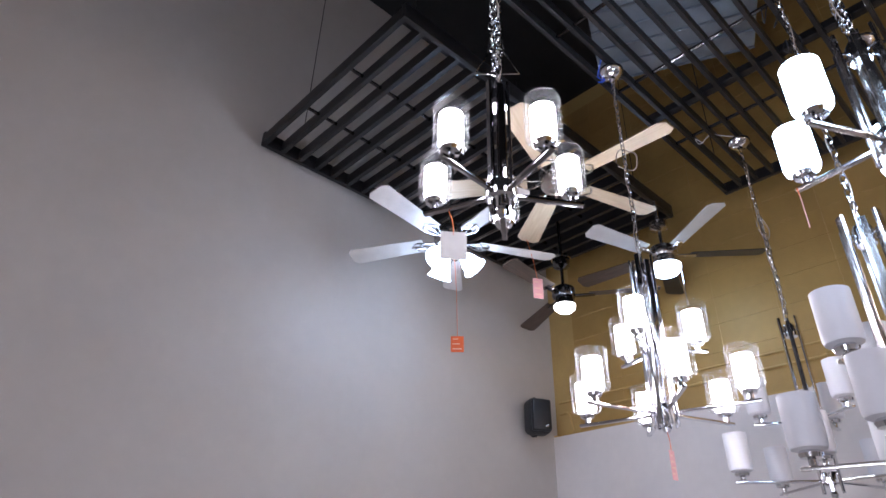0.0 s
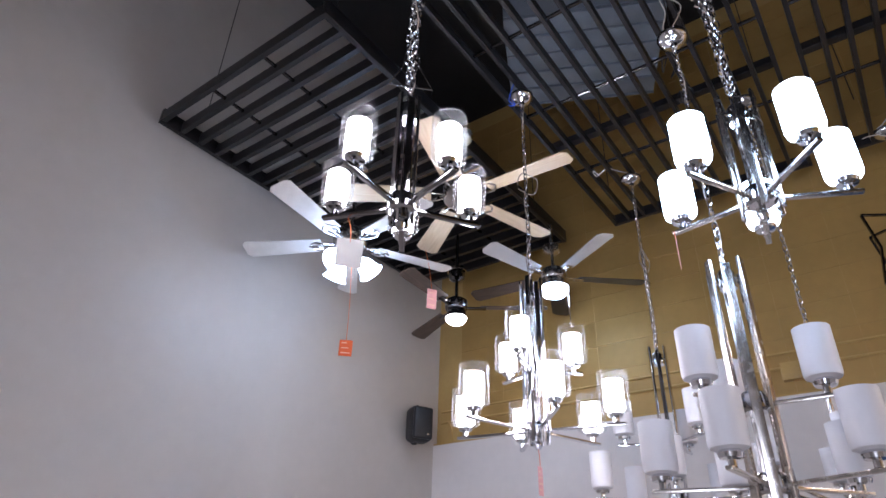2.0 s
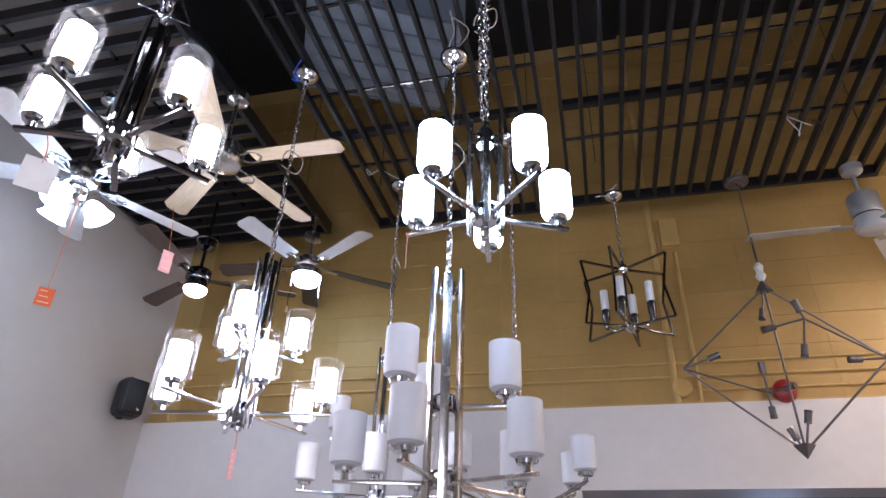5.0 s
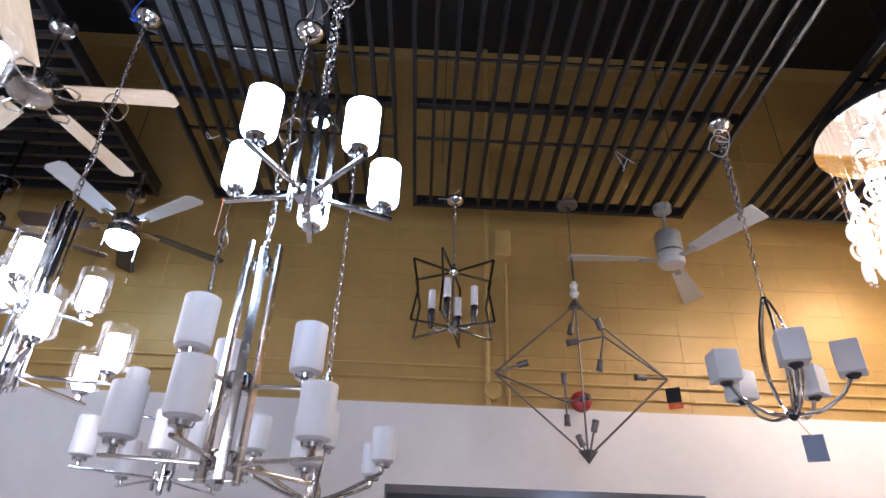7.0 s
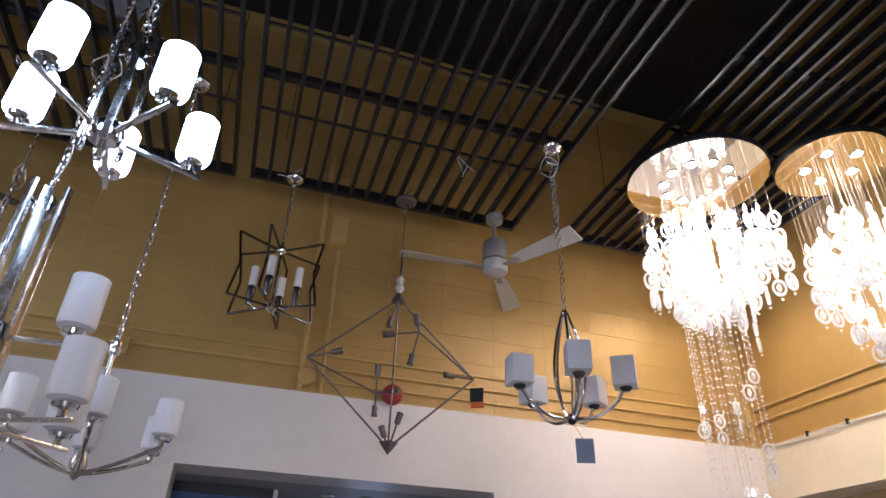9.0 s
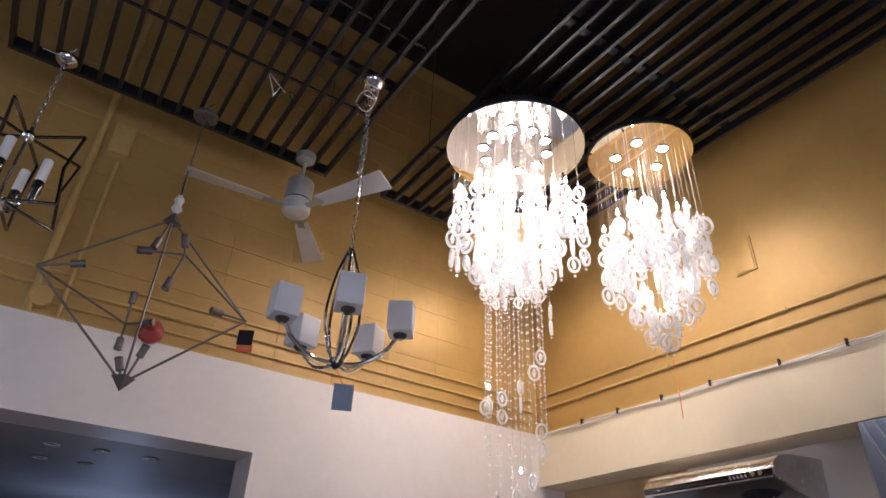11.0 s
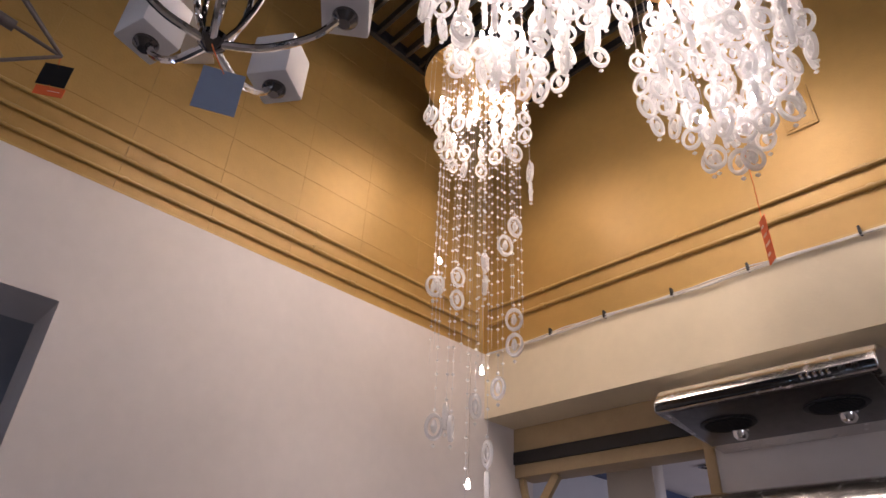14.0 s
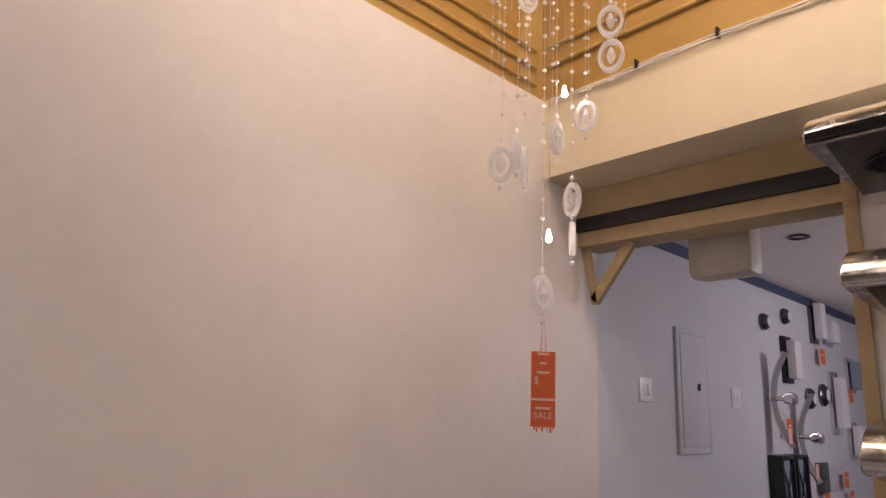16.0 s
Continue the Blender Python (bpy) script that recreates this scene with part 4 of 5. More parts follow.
# ---------------------------------------------------------------- crystal chandeliers
def pendant_ring(parent, p, r, turn, mat=CRYSTAL):
    m = Matrix.Translation(p) @ Matrix.Rotation(turn, 4, "Z") @ Matrix.Diagonal((1, 1, 1.36, 1))
    bm = B()
    n = 18
    prof = [(r, 0.006), (r * 0.94, 0.009), (r * 0.74, 0.007), (r * 0.70, 0.0), (r * 0.74, -0.007), (r * 0.94, -0.009), (r, -0.006)]
    rings = []
    for k in range(n):
        a = 2 * math.pi * k / n
        rings.append([bm.verts.new(m @ Vector((q * math.cos(a), h, q * math.sin(a)))) for q, h in prof])
    for k in range(n):
        g, h = rings[k], rings[(k + 1) % n]
        for i in range(len(prof)):
            j = (i + 1) % len(prof)
            bm.faces.new((g[i], g[j], h[j], h[i]))
    part("glass_ring", bm, mat, parent)
    part("drop", lathe(B(), [(0, r * 0.78), (r * 0.16, r * 0.6), (r * 0.36, 0.0), (r * 0.2, -r * 0.5), (0, -r * 0.72)], 8, Matrix.Translation(p)), mat, parent, smooth=False)
    part("ball", lathe(B(), [(0, -r * 1.36 - 0.030), (0.009, -r * 1.36 - 0.02), (0, -r * 1.36 - 0.010)], 8, Matrix.Translation(p)), mat, parent, smooth=False)
    part("hook_bead", lathe(B(), [(0, r * 1.36 + 0.004), (0.008, r * 1.36 + 0.014), (0, r * 1.36 + 0.026)], 8, Matrix.Translation(p)), mat, parent, smooth=False)


def beads(bm, x, y, z0, z1, step, r):
    n = int((z0 - z1) / step)
    for k in range(n):
        z = z0 - step * k
        s = r * (1.0 if k % 2 else 0.75)
        lathe(bm, [(0, z + s), (s, z + s * 0.3), (s, z - s * 0.3), (0, z - s)], 6, Matrix.Translation((x, y, 0)))


def crystal_chandelier(label, x, y, z, R, spots, strands, seed):
    """Strands: a function of a random source that yields (radius, angle, height of the first ring, rings, beads from, beads to)."""
    t = thing("crystal_chandelier", (x, y, z), label, "chandelier", "crystal chandeliers")
    part("mirror_disc", lathe(B(), [(0, 0), (R, 0), (R, 0.004), (R - 0.002, 0.006), (0, 0.006)], 64), MIRROR, t, "round mirror steel ceiling plate")
    part("disc_rim", lathe(B(), [(0, 0.007), (R, 0.007), (R + 0.004, 0.012), (R + 0.004, 0.045), (R * 0.9, 0.055), (0, 0.055)], 64), BLACK_METAL, t)
    part("mount", rod(B(), (0, 0, 0.05), (0, 0, GZ - z + 0.02), 0.05, 20), BLACK_METAL, t)
    for k in range(spots):
        a = 2 * math.pi * (k + 0.72) / spots
        p = (0.47 * R * math.cos(a), 0.47 * R * math.sin(a), 0)
        s = part("spot_ring", lathe(B(), [(0.032, -0.001), (0.036, -0.006), (0.03, -0.008), (0.026, -0.001)], 20, Matrix.Translation(p), close=True), CHROME, t)
        part("spot", lathe(B(), [(0, -0.004), (0.026, -0.004), (0.026, -0.002), (0, -0.002)], 20, Matrix.Translation(p)), BULB, s, "glowing halogen spot")
    r = random.Random(seed)
    for rad, a, zr, n, b0, b1, tip in strands(r):
        px, py = rad * math.cos(a), rad * math.sin(a)
        bm = rod(B(), (px, py, -0.001), (px, py, zr), 0.0008 if b0 > b1 else 0.0011, 5)
        if b0 > b1:
            beads(bm, px, py, b0, b1, 0.060, 0.0075)
        st = part("strand", bm, WIRE if not b0 > b1 else CRYSTAL, t, smooth=False)
        zz = zr
        for k in range(n):
            pendant_ring(st, (px, py, zz), r.uniform(0.036, 0.043), r.uniform(0, 3.14))
            zz -= 0.118
        if tip:
            bu = part("bulb", lathe(B(), [(0, 0.022), (0.004, 0.020), (0.006, 0.006), (0.009, -0.004), (0.007, -0.012), (0, -0.016)], 12, Matrix.Translation((px, py, zr + 0.085 if n else zr))), BULB, st, "tiny lit capsule bulb")
    return t


def strands_ball(rings, R, start, end):
    """Start and end: heights of the first and last glass ring at the centre and at the rim."""
    def make(r):
        for rad, n in rings:
            z0 = start[0] + (start[1] - start[0]) * rad
            z1 = end[0] + (end[1] - end[0]) * rad
            for k in range(n):
                a = 2 * math.pi * (k + r.uniform(-0.2, 0.2)) / n
                top, low = z0 + r.uniform(-0.05, 0.05), z1 + r.uniform(-0.04, 0.04)
                if rad > 0.7:
                    yield rad * R, a, top, 3, 0.0, 0.0, r.random() < 0.4
                elif k % 2:
                    yield rad * R, a, top, 4, 0.0, 0.0, r.random() < 0.6
                else:
                    yield rad * R, a, low + 0.118, 2, top, low + 0.25, r.random() < 0.4
    return make


SPIRAL = ((-0.198, -1.309, 1), (-0.179, -1.293, 1), (-0.087, -1.246, 2), (0.034, -1.184, 2), (0.253, -0.658, 2), (0.174, -0.98, 1), (0.127, -1.089, 1), (0.184, -0.514, 1), (-0.057, -0.279, 1), (-0.28, -0.284, 1), (-0.257, -0.302, 1), (-0.188, -0.227, 1), (0.074, -0.366, 1), (-0.177, -1.158, 0), (0.025, -1.71, 0), (-0.163, -1.958, 1), (-0.118, -1.915, 1), (-0.096, -1.962, 1), (0.054, -2.039, 2), (-0.031, -2.327, 1), (-0.023, -2.171, 0), (0.161, -1.476, 2), (0.097, -1.768, 1), (-0.001, -1.864, 1))


def strands_spiral(r):
    # short ringed strands under the plate, then ring strands that sink as they wind, among plain bead strands
    for k in range(14):
        a = 2 * math.pi * (k + r.uniform(-0.2, 0.2)) / 14
        yield r.uniform(0.17, 0.25), a, -0.24 - 0.14 * (0.5 + 0.5 * math.sin(a + 1.0)), 2, -0.03, -0.15, k % 3 == 0
    for u, z, n in SPIRAL:
        v = r.uniform(-0.04, 0.04)
        x, y = 0.735 * v - 0.678 * u, -0.678 * v - 0.735 * u
        yield math.hypot(x, y), math.atan2(y, x), z, n, -0.12 if n else 0.0, z + 0.08 if n else 0.0, n == 0
    for k in range(13):
        x = -0.2 + 0.4 * (k + 0.5) / 13
        y = math.sqrt(max(0.0, 0.0484 - x * x)) * (1 if k % 2 else -1) * 0.8
        z = r.uniform(-1.45, -1.2) - 0.55 * (0.5 + x)
        yield math.hypot(x, y), math.atan2(y, x), z, 0, -0.12, z, False


crystal_chandelier("round crystal chandelier with glass rings on a mirror plate, lit", 2.10, -2.31, 3.745, 0.41, 10,
                   strands_ball(((0.87, 14), (0.73, 12), (0.55, 12), (0.35, 9), (0.14, 4)), 0.41, (-0.30, -0.50), (-0.94, -0.76)), 3)
crystal_chandelier("pointed crystal chandelier with glass rings on a mirror plate, lit", 1.71, -2.96, 3.755, 0.305, 5,
                   strands_ball(((0.92, 12), (0.74, 10), (0.54, 11), (0.30, 8), (0.08, 4)), 0.305, (-0.34, -0.62), (-1.20, -0.90)), 7)
crystal_chandelier("long spiral crystal chandelier with bead strands and rings, lit", 2.95, -2.99, 3.83, 0.315, 0, strands_spiral, 9)


# ---------------------------------------------------------------- range hoods in the alcove
def range_hood(x0, x1, z, label, strip):
    """Strip: where the black control strip ends, from the middle."""
    t = thing("range_hood", ((x0 + x1) / 2, ALC, z), label, "range hood", "stacked range hoods")
    hw = (x1 - x0) / 2
    yf = 0.50
    prof = [(0.0, -0.088), (0.0, 0.142), (0.30, 0.118), (0.385, 0.106), (0.43, 0.090), (0.462, 0.068), (0.485, 0.042), (0.497, 0.018), (yf, 0.010), (yf, -0.012), (0.488, -0.020), (0.13, -0.080), (0.09, -0.088)]
    bm = B()
    a = [bm.verts.new((-hw + (0.012 if q < -0.05 else 0.0), y, q)) for y, q in prof]
    b = [bm.verts.new((hw - (0.05 if q < -0.05 else 0.0), y, q)) for y, q in prof]
    bm.faces.new(a)
    bm.faces.new(b[::-1])
    for k in range(len(prof)):
        j = (k + 1) % len(prof)
        bm.faces.new((a[k], b[k], b[j], a[j]))
    bmesh.ops.bevel(bm, geom=list(bm.edges), offset=0.004, segments=2, affect="EDGES")
    part("body", bm, HOOD_STEEL, t)
    part("control_strip", box(B(), (-hw + 0.006, yf - 0.006, -0.012), (strip, yf + 0.003, 0.020), 0.003), GLOSS_BLACK, t, "glossy black control strip")
    # Plate added on the slope; the underside's dim reflection is in its dark colour.
    part("underside", box(B(), (-hw + 0.03, -0.178, -0.002), (hw - 0.055, 0.178, 0.002), 0.001, Matrix.Translation((0, 0.308, -0.0525)) @ Matrix.Rotation(radians(9.5), 4, "X")), DARK_STEEL, t, "underside plate darkened for its dim reflection")
    part("lip", rod(B(), (-hw + 0.01, yf - 0.008, -0.016), (hw - 0.01, yf - 0.008, -0.016), 0.006, 10), HOOD_STEEL, t)
    for k in range(5):
        part("button", box(B(), (-0.006, yf + 0.002, -0.006), (0.006, yf + 0.006, 0.013), 0.002, Matrix.Translation((-0.17 - 0.022 * k, 0, 0)) @ Matrix.Rotation(radians(20), 4, "Y")), CHROME, t)
    for k in range(2):
        part("knob", rod(B(), (-0.300 - 0.04 * k, yf, 0.004), (-0.300 - 0.04 * k, yf + 0.012, 0.004), 0.012, 16), CHROME, t)
    for s in (-0.51, 0.47):
        m = Matrix.Translation((s * hw, 0.315, -0.0550)) @ Matrix.Rotation(radians(9.5), 4, "X") @ Matrix.Diagonal((1.0, 0.62, 1.0, 1.0))
        g = part("filter_dish", lathe(B(), [(0, -0.001), (0.075, -0.001), (0.105, -0.006), (0.112, -0.003), (0.106, 0.004), (0, 0.004)], 32, m), BLACK_METAL, t, "dark dished filter opening")
        for k in range(9):
            y = -0.07 + 0.0175 * k
            w = math.sqrt(max(0.0, 0.092 ** 2 - y * y))
            part("slot_bar", box(B(), (-w, y - 0.003, -0.009), (w, y + 0.003, -0.003), 0.0, m), BLACK_METAL, g, smooth=False)
        part("oil_cup", lathe(B(), [(0, -0.045), (0.018, -0.043), (0.028, -0.032), (0.031, -0.012), (0.036, -0.008), (0.03, 0.0), (0, 0.0)], 24, Matrix.Translation((s * hw - 0.01, 0.235, -0.058))), CHROME, t, "small bright steel oil cup")
    return t


range_hood(1.635, 2.445, 1.998, "brushed steel range hood with a black strip under the bulkhead", 0.399)
range_hood(1.635, 2.385, 1.568, "brushed steel range hood on the alcove wall", 0.07)
range_hood(1.635, 2.385, 1.085, "brushed steel range hood with a curved front", 0.07)
sheet = thing("steel_panel", (1.08, Y0 + 0.03, 1.95), "steel panel tinted for its bluish reflection, in creased plastic film", "panel")
part("panel", box(B(), (-0.24, -0.02, -0.7), (0.205, -0.006, 0.255), 0.003), TINTED_STEEL, sheet)
bm = B()
cols, rows = 60, 60
grid = []
for j in range(rows + 1):
    line = []
    for i in range(cols + 1):
        u, v = -0.245 + 0.455 * i / cols, 0.258 - 0.96 * j / rows
        h = 0.0
        for c, slope, w, a in ((0.165, 0.26, 0.010, 0.016), (0.115, 0.34, 0.007, 0.012), (0.03, 0.38, 0.016, 0.010), (-0.10, 0.30, 0.012, 0.008)):
            d = u - (c + slope * (v - 0.25) + 0.012 * math.sin(9 * v))
            h += a * math.exp(-(d / w) ** 2)
        line.append(bm.verts.new((u, 0.001 + h + 0.001 * math.sin(17 * u + 11 * v), v)))
    grid.append(line)
for j in range(rows):
    for i in range(cols):
        bm.faces.new((grid[j][i], grid[j][i + 1], grid[j + 1][i + 1], grid[j + 1][i]))
part("film", bm, FILM, sheet, "creased clear plastic film").visible_shadow = False
# Pale strips along the ridges imitate the glints on the folds.
for c, slope, w in ((0.165, 0.26, 0.016), (0.115, 0.34, 0.010), (0.03, 0.38, 0.024), (-0.10, 0.30, 0.012)):
    bm = B()
    line = []
    for k in range(31):
        v = 0.25 - 0.94 * k / 30
        u = c + slope * (v - 0.25) + 0.012 * math.sin(9 * v)
        g = w * (0.6 + 0.4 * math.sin(7 * v + 20 * c))
        if u - g > -0.24:
            line.append([bm.verts.new((u + g * q, 0.004 + 0.016 * (1 - q * q), v)) for q in (-1, -0.4, 0.3, 1)])
    for p, q in zip(line, line[1:]):
        for k in range(3):
            bm.faces.new((p[k], p[k + 1], q[k + 1], q[k]))
    part("fold", bm, FILM_FOLD, sheet, "fold of plastic film, its white glint put into the colour")

# ---------------------------------------------------------------- speaker, tags
spk = thing("wall_speaker", (3.24, 3.46, 2.68), "black plastic loudspeaker on a wall bracket", "loudspeaker", turn=-28)
bm = box(B(), (-0.092, -0.10, -0.135), (0.092, 0.06, 0.135))
bmesh.ops.bevel(bm, geom=list(bm.edges), offset=0.05, segments=6, affect="EDGES", profile=0.5)
part("cabinet", bm, PLASTIC_BLACK, spk)
bm = box(B(), (-0.078, -0.112, -0.120), (0.078, -0.075, 0.120))
bmesh.ops.bevel(bm, geom=list(bm.edges), offset=0.017, segments=4, affect="EDGES", profile=0.5)
part("grille", bm, BLACK_METAL, spk, "curved black metal front grille")
part("badge", box(B(), (0.025, -0.115, -0.092), (0.043, -0.110, -0.078), 0.001), STEEL, spk)
part("yoke", tube(B(), curve_points([(-0.02, -0.02, 0.145), (-0.03, 0.05, 0.12), (-0.03, 0.085, 0.0), (-0.03, 0.05, -0.12), (-0.02, -0.02, -0.145)], 5), 0.009, 8), BLACK_METAL, spk)
part("bracket", rod(B(), (-0.03, 0.085, 0), (0.05, 0.14, 0), 0.015, 10), BLACK_METAL, spk)
bend = thing("conduit_end", (XG - 0.016, 3.40, 2.63), "gold painted conduit bending down behind the lining", "conduit")
part("pipe", tube(B(), curve_points([(0, 0.10, 0.162), (0, 0.06, 0.165), (0, 0.03, 0.12), (0, 0.0, 0.0)], 6), 0.010, 8), GOLD_TRIM, bend)


def tag(label, card, p_top, p_card, w, h, turn, lines=3, kind="price_tag", string=ORANGE_STRING, tilt=0.0):
    t = thing(kind, p_card, label, "price tag", "price tags", turn)
    d = Vector(p_top) - Vector(p_card)
    d = Matrix.Rotation(radians(-turn), 3, "Z") @ d
    part("string", tube(B(), curve_points([(0, 0, h / 2 - 0.01), d * 0.5 + Vector((0.004, 0, h / 4)), d], 5), 0.0016, 5), string, t)
    c = part("card", box(B(), (-w / 2, -0.0006, -h / 2), (w / 2, 0.0006, h / 2), 0.0, Matrix.Rotation(radians(tilt), 4, "X")), card, t, smooth=False)
    for k in range(lines):
        z = h * (0.32 - 0.62 * k / max(1, lines - 1)) if lines > 1 else 0
        for s in (-1, 1):
            part("print_line", box(B(), (-w * 0.35, s * 0.0012 - 0.0003, z - h * 0.03), (w * (0.05 + 0.3 * ((k * 7) % 3) / 2), s * 0.0012 + 0.0003, z + h * 0.03)), PRINT, c, smooth=False)


tag("orange price tag hung on a string under a fan", ORANGE_CARD, (1.66, 2.75, 3.20), (1.66, 2.72, 2.64), 0.07, 0.09, -45)
tag("blank white card tied on orange string to a chandelier", WHITE_CARD, (0.490, 1.565, 2.42), (0.496, 1.55, 2.30), 0.075, 0.09, -40, 0)
tag("pink price tag hung on orange string", PINK_CARD, (2.13, 2.58, 3.43), (2.02, 2.43, 3.00), 0.06, 0.125, -30)
tag("pale orange price tag hung under the two-tier chandelier", PINK_CARD, (1.69, 1.612, 2.0), (1.675, 1.60, 1.875), 0.032, 0.105, -5, 4)
tag("narrow orange price tag on a chandelier arm", PINK_CARD, (1.195, 0.835, 2.49), (1.195, 0.833, 2.41), 0.012, 0.11, 20, 0)
tag("blank blue-grey card under the cube chandelier", BLUE_CARD, (2.21, -1.40, 2.18), (2.19, -1.435, 2.06), 0.082, 0.11, 66, 0)
tag("orange price tag under the pointed crystal chandelier", ORANGE_CARD, (1.71, -2.96, 2.60), (1.72, -2.99, 2.26), 0.05, 0.16, 130, 4)
# Black here carries the shade on the card; its orange strip follows.
tag("dark and orange price card by the diamond pendant, shade put into its black", BLACK_METAL, (3.05, -1.21, 2.63), (3.02, -1.215, 2.54), 0.08, 0.085, 60, 0)
tag("orange price card hung below a dark card", ORANGE_CARD, (3.02, -1.215, 2.50), (3.02, -1.22, 2.478), 0.08, 0.035, 60, 1)
st = thing("sale_tag", (2.978, -2.978, 1.236), "orange sale tag with torn lower edge on a string", "price tag", turn=217)
part("string", tube(B(), [(-0.008, 0, 0.100), (0.0, 0, 0.215), (0.008, 0, 0.100)], 0.0015, 5), ORANGE_STRING, st)
bm = box(B(), (-0.033, -0.0006, -0.094), (0.033, 0.0006, 0.107))
for k in range(9):
    w = 0.003 + 0.001 * (k * 5 % 3)
    box(bm, (-0.033 + 0.0073 * k, -0.0006, -0.096 - 0.003 * (k * 7 % 5)), (-0.033 + 0.0073 * k + w, 0.0006, -0.0935))
card = part("card", bm, ORANGE_CARD, st, smooth=False)


def writing(text, size, place, turn, mat, parent):
    c = bpy.data.curves.new("text", "FONT")
    c.body, c.size, c.align_x, c.extrude = text, size, "CENTER", 0.0004
    tmp = bpy.data.objects.new("text", c)
    me = bpy.data.meshes.new_from_object(tmp)
    bpy.data.objects.remove(tmp)
    me.materials.clear()
    me.materials.append(mat)
    o = new("lettering", me)
    o.parent = parent
    o.matrix_basis = Matrix.Translation(place) @ pose(0, 0, 0, 90, 0, turn)


writing("SALE", 0.024, (0, -0.0018, -0.072), 0, PRINT, card)
writing("$", 0.028, (-0.018, -0.0018, 0.02), 0, PRINT, card)
for z, w in ((0.10, 0.03), (0.075, 0.02), (0.05, 0.034), (-0.022, 0.064), (-0.045, 0.04)):
    part("print_line", box(B(), (-w / 2, -0.0022, z - 0.003), (w / 2, -0.0012, z + 0.003)), PRINT, card, smooth=False)

# ---------------------------------------------------------------- adjoining room
heat = thing("wall_heater", (3.07, -4.42, 1.80), "cream plastic heater box hung above the doorway", "heater")
part("body", box(B(), (-0.15, -0.06, 0.0), (0.15, 0.08, 0.28), 0.045), CREAM, heat)
for s in (-1, 1):
    part("hanger", box(B(), (s * 0.12 - 0.02, -0.03, 0.279), (s * 0.12 + 0.02, 0.0, 0.36)), CREAM, heat)
    part("screw_cap", rod(B(), (s * 0.11, 0.078, 0.03), (s * 0.11, 0.085, 0.03), 0.012, 12), CREAM, heat)
ep = thing("electric_panel", (X1, -5.13, 1.33), "flush white electric panel with a closed door", "electric panel")
part("back_plate", box(B(), (-0.012, -0.172, -0.322), (0.0, 0.172, 0.322)), BACK_WALL, ep)
for y in (-0.18, 0.18):
    part("frame", box(B(), (-0.017, y - 0.018, -0.345), (0.0, y + 0.018, 0.345), 0.004), BACK_WALL, ep)
for z in (-0.33, 0.33):
    part("frame", box(B(), (-0.017, -0.162, z - 0.016), (0.0, 0.162, z + 0.016), 0.004), BACK_WALL, ep)
ed = part("door", box(B(), (-0.019, -0.157, -0.309), (-0.010, 0.157, 0.309), 0.003), BACK_WALL, ep)
part("latch", box(B(), (-0.028, -0.05, 0.0), (-0.019, -0.03, 0.04), 0.002), BLACK_METAL, ed)
for y, z in ((-4.61, 1.31), (-5.70, 1.31)):
    sw = thing("light_switch", (X1, y, z), "white plastic light switch plate on the wall", "light switch", "light switches")
    part("plate", box(B(), (-0.008, -0.06, -0.06), (0, 0.06, 0.06), 0.003), SWITCH_WHITE, sw)
    for k in (-1, 1):
        part("rocker", box(B(), (-0.013, k * 0.025 - 0.015, -0.03), (-0.007, k * 0.025 + 0.015, 0.03), 0.002), SWITCH_WHITE, sw)


def round_sconce(y, z, r):
    t = thing("round_wall_lamp", (X1, y, z), "small round dark wall lamp", "wall lamp", "wall lamps")
    part("base", lathe(B(), [(0, 0), (r, 0), (r, 0.02), (r * 0.8, 0.04), (r * 0.4, 0.05), (0, 0.05)], 20, pose(0, 0, 0, 0, -90, 0)), GUNMETAL, t)
    part("glass", lathe(B(), [(0, 0.055), (r * 0.5, 0.05), (r * 0.5, 0.045), (0, 0.045)], 16, pose(0, 0, 0, 0, -90, 0)), OPAL, t)


def bow_sconce(y, z, h):
    t = thing("bowed_wall_lamp", (X1, y, z), "bowed mirror steel wall lamp with a centre knob", "wall lamp", "wall lamps")
    bm = B()
    rows = []
    for k in range(15):
        q = -1 + 2 * k / 14
        x, zz = -0.035 - 0.10 * q * q, q * h / 2
        rows.append([bm.verts.new((x + dx, dy, zz)) for dx, dy in ((0, -0.055), (-0.008, -0.055), (-0.008, 0.055), (0, 0.055))])
    for p, q in zip(rows, rows[1:]):
        for k in range(4):
            bm.faces.new((p[k], p[(k + 1) % 4], q[(k + 1) % 4], q[k]))
    bm.faces.new(rows[0])
    bm.faces.new(rows[-1][::-1])
    part("bow", bm, MIRROR, t)
    part("knob", rod(B(), (0, 0, 0), (-0.13, 0, 0), 0.016, 14), CHROME, t)
    part("shade", lathe(B(), [(0, 0.11), (0.03, 0.11), (0.042, 0.13), (0.042, 0.17), (0.03, 0.185), (0, 0.185)], 18, pose(0, 0, 0, 0, -90, 0)), CHROME, t, "round chrome centre knob")
    part("price_slip", box(B(), (-0.13, -0.03, -h / 2 - 0.01), (-0.127, 0.03, -h / 2 + 0.12)), PINK_CARD, t, "pink price slip", smooth=False)


def block_sconce(y, z, w, h, mat_back, mat_front):
    t = thing("panel_wall_lamp", (X1, y, z), "wall lamp with a flat glass panel", "wall lamp", "wall lamps")
    part("backplate", box(B(), (-0.03, -w / 2, -h / 2), (0, w / 2, h / 2), 0.004), mat_back, t)
    part("glass_panel", box(B(), (-0.10, -w * 0.4, -h * 0.4), (-0.04, w * 0.4, h * 0.4), 0.006), mat_front, t)
    part("post", rod(B(), (-0.05, 0, 0), (0, 0, 0), 0.01, 8), CHROME, t)


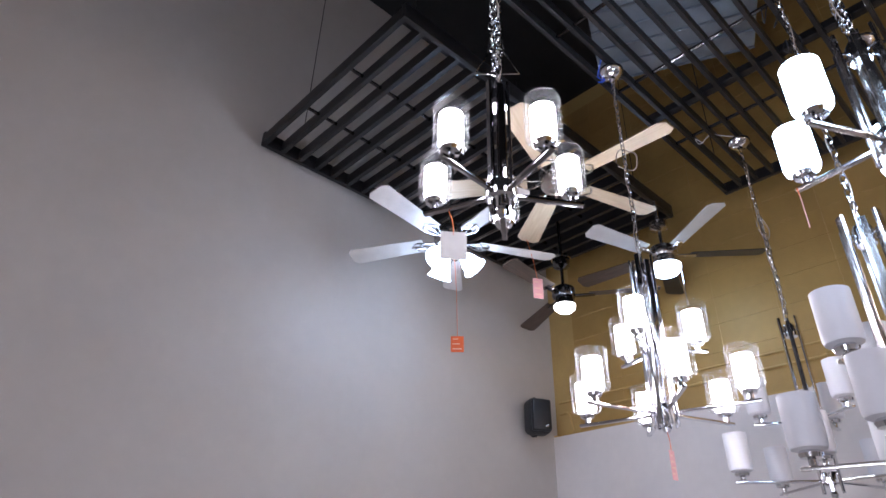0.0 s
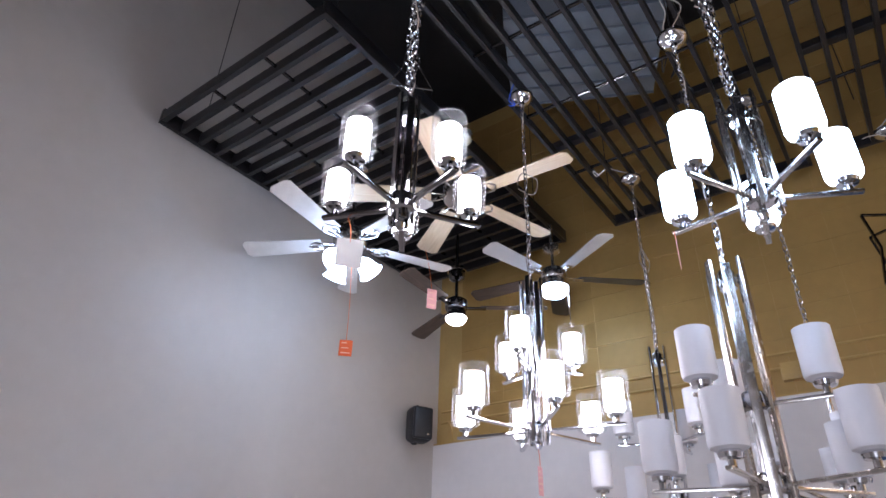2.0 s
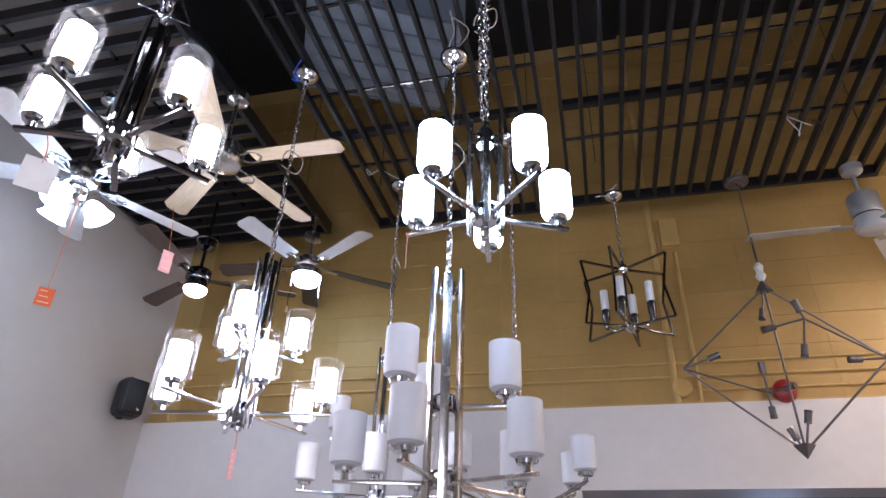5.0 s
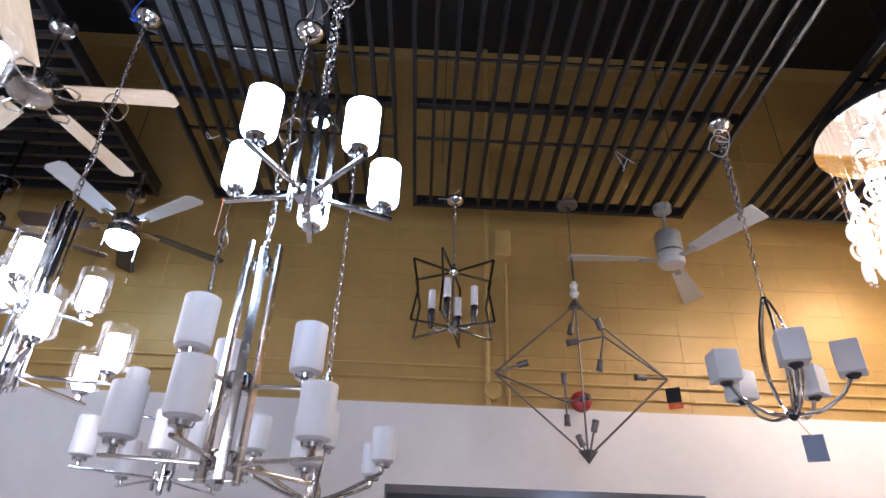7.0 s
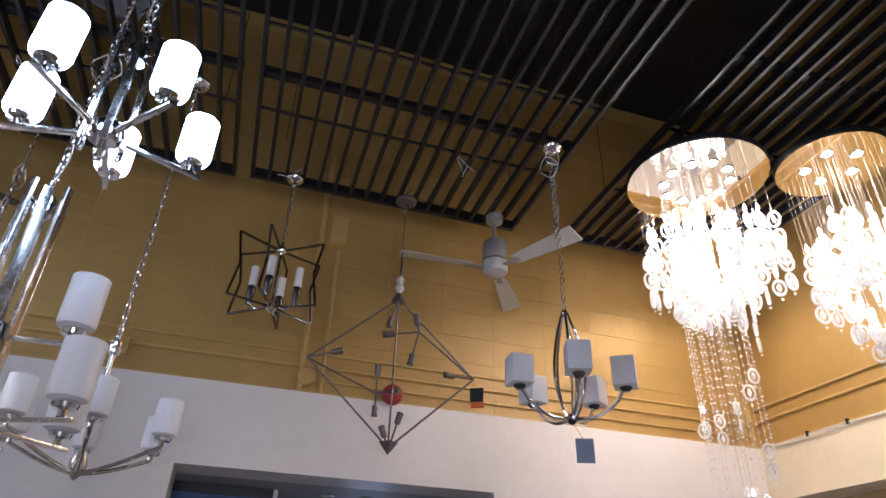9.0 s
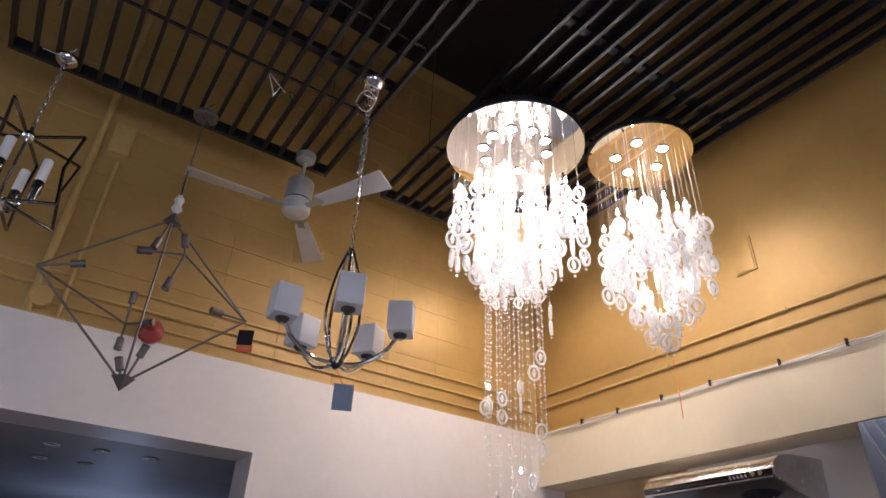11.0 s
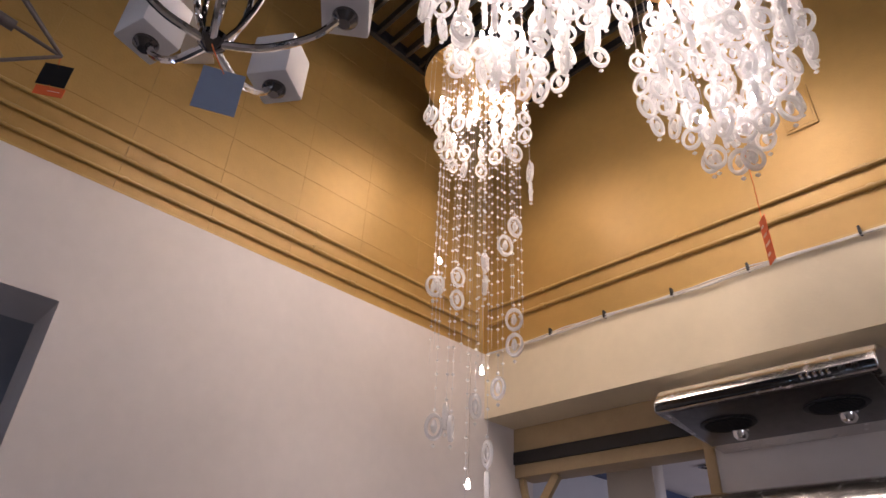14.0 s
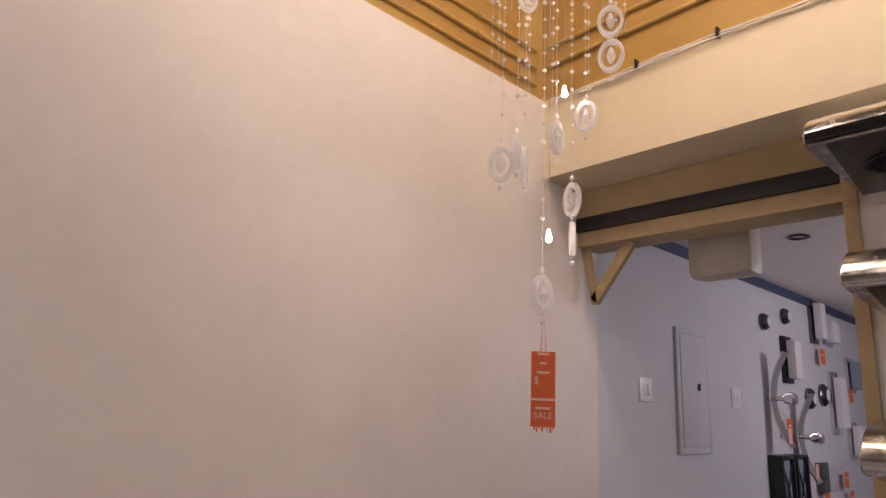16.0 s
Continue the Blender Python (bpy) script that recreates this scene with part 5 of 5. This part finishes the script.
round_sconce(-6.22, 1.855, 0.06)
round_sconce(-6.63, 1.945, 0.06)
bow_sconce(-6.22, 1.33, 0.62)
bow_sconce(-6.68, 1.08, 0.60)
block_sconce(-6.60, 1.62, 0.16, 0.34, BLACK_METAL, OPAL)
for y, z in ((-6.26, 0.74), (-6.52, 0.74)):
    t = thing("framed_wall_lamp", (X1, y, z), "black framed wall lantern with crossed bars and glass", "wall lamp", "wall lamps")
    part("glass_panel", box(B(), (-0.07, -0.085, -0.19), (-0.02, 0.085, 0.19), 0.004), BLUE_CARD, t)
    for k in (-1, 1):
        part("side_bar", box(B(), (-0.095, k * 0.10 - 0.012, -0.22), (0.0, k * 0.10 + 0.012, 0.22), 0.003), BLACK_METAL, t)
        part("end_bar", box(B(), (-0.093, -0.088, k * 0.21 - 0.012), (0.0, 0.088, k * 0.21 + 0.012), 0.003), BLACK_METAL, t)
        part("cross_bar", bar(B(), (-0.082, -0.085, -0.19 * k), (-0.082, 0.085, 0.19 * k), 0.008, 0.010), BLACK_METAL, t)
block_sconce(-7.25, 1.98, 0.14, 0.36, GUNMETAL, OPAL)
block_sconce(-7.55, 1.92, 0.22, 0.22, CHROME, OPAL)
block_sconce(-7.15, 0.78, 0.22, 0.22, DARK_STEEL, GLASS)
block_sconce(-7.6, 1.35, 0.18, 0.5, CHROME, OPAL)
block_sconce(-8.1, 1.6, 0.18, 0.3, CHROME, BLUE_CARD)
block_sconce(-8.0, 1.05, 0.2, 0.3, CHROME, OPAL)
round_sconce(-7.03, 1.36, 0.08)
round_sconce(-7.35, 1.40, 0.09)
for y, z in ((-7.30, 1.70), (-7.1, 0.62), (-7.7, 0.60), (-7.95, 1.42), (-6.45, 1.14), (-7.6, 0.75)):
    t = thing("wall_price_tag", (X1 - 0.05, y, z), "small orange price tag under a wall lamp", "price tag", "wall price tags")
    part("card", box(B(), (-0.001, -0.05, -0.06), (0.001, 0.05, 0.06)), ORANGE_CARD, t, smooth=False)
    part("print_line", box(B(), (-0.0025, -0.03, 0.01), (-0.0015, 0.03, 0.02)), PRINT, t, smooth=False)
    part("string", rod(B(), (0, 0, 0.06), (0.048, 0, 0.12), 0.0015, 5), ORANGE_STRING, t)
for x, y in ((3.0, -5.2), (2.7, -6.4), (2.2, -5.6), (2.0, -7.6)):
    t = thing("recessed_spot", (x, y, 2.16), "small recessed ceiling spot, unlit", "ceiling spot", "recessed spots")
    part("ring", lathe(B(), [(0.04, 0.0), (0.06, -0.008), (0.045, -0.012), (0.035, 0.0)], 20, close=True), GUNMETAL, t)

# ---------------------------------------------------------------- loose wires on the grilles
for k, (x, y) in enumerate(((3.05, 0.02), (3.0, -0.72), (2.75, -1.15), (2.6, -1.0), (2.1, 0.85), (1.6, 1.62), (2.7, 1.4), (1.9, 0.9))):
    t = thing("loose_wire", (x, y, GZ - 0.005), "loose electric wire hanging from the grille", "wire", "loose wires")
    r = random.Random(100 + k)
    pts = [(r.uniform(-0.02, 0.02), r.uniform(-0.02, 0.02), 0.02)]
    for i in range(5):
        pts.append((pts[-1][0] + r.uniform(-0.06, 0.06), pts[-1][1] + r.uniform(-0.06, 0.06), r.uniform(-0.09, 0.05)))
    part("strand", tube(B(), curve_points(pts, 5), 0.003, 5), CABLE_BLUE if k == 5 else (CABLE_WHITE if k % 3 == 0 else PLASTIC_BLACK), t)

# ---------------------------------------------------------------- floor tiles and wall blocks
tile = mesh_of("tile", box(B(), (-0.297, -0.297, -0.002), (0.297, 0.297, 0.004)), FLOOR_TILE, False)
for i in range(11):
    for j in range(12):
        o = new("tile", tile)
        o.parent = floor_ob
        o.location = (X0 + 0.32 + 0.6 * i, Y0 + 0.32 + 0.6 * j, ZF)
BW, BH = 0.41, 0.20
block = mesh_of("block", box(B(), (-0.003, -BW / 2 + 0.0003, -BH / 2 + 0.0006), (0.003, BW / 2 - 0.0003, BH / 2 - 0.0006), 0.0008), GOLD_WALL, False)
rest = B()
for j in range(17):
    z = 2.68 + BH * j
    if z + BH / 2 > ZC:
        break
    for i in range(-6, 13):
        y = -1.58 + BW * (i + 0.5)
        if not Y0 < y - BW / 2 or not y + BW / 2 < Y1 + 0.01:
            continue
        if j < 9:
            o = new("block", block)
            o.parent = wall_e
            o.location = (XG - 0.001, y, z)
        else:
            box(rest, (XG - 0.004, y - BW / 2 + 0.002, z - BH / 2 + 0.002), (XG + 0.002, y + BW / 2 - 0.002, z + BH / 2 - 0.002))
o = part("upper_blocks", rest, GOLD_WALL, wall_e, smooth=False)
o["kind"] = "stuff"
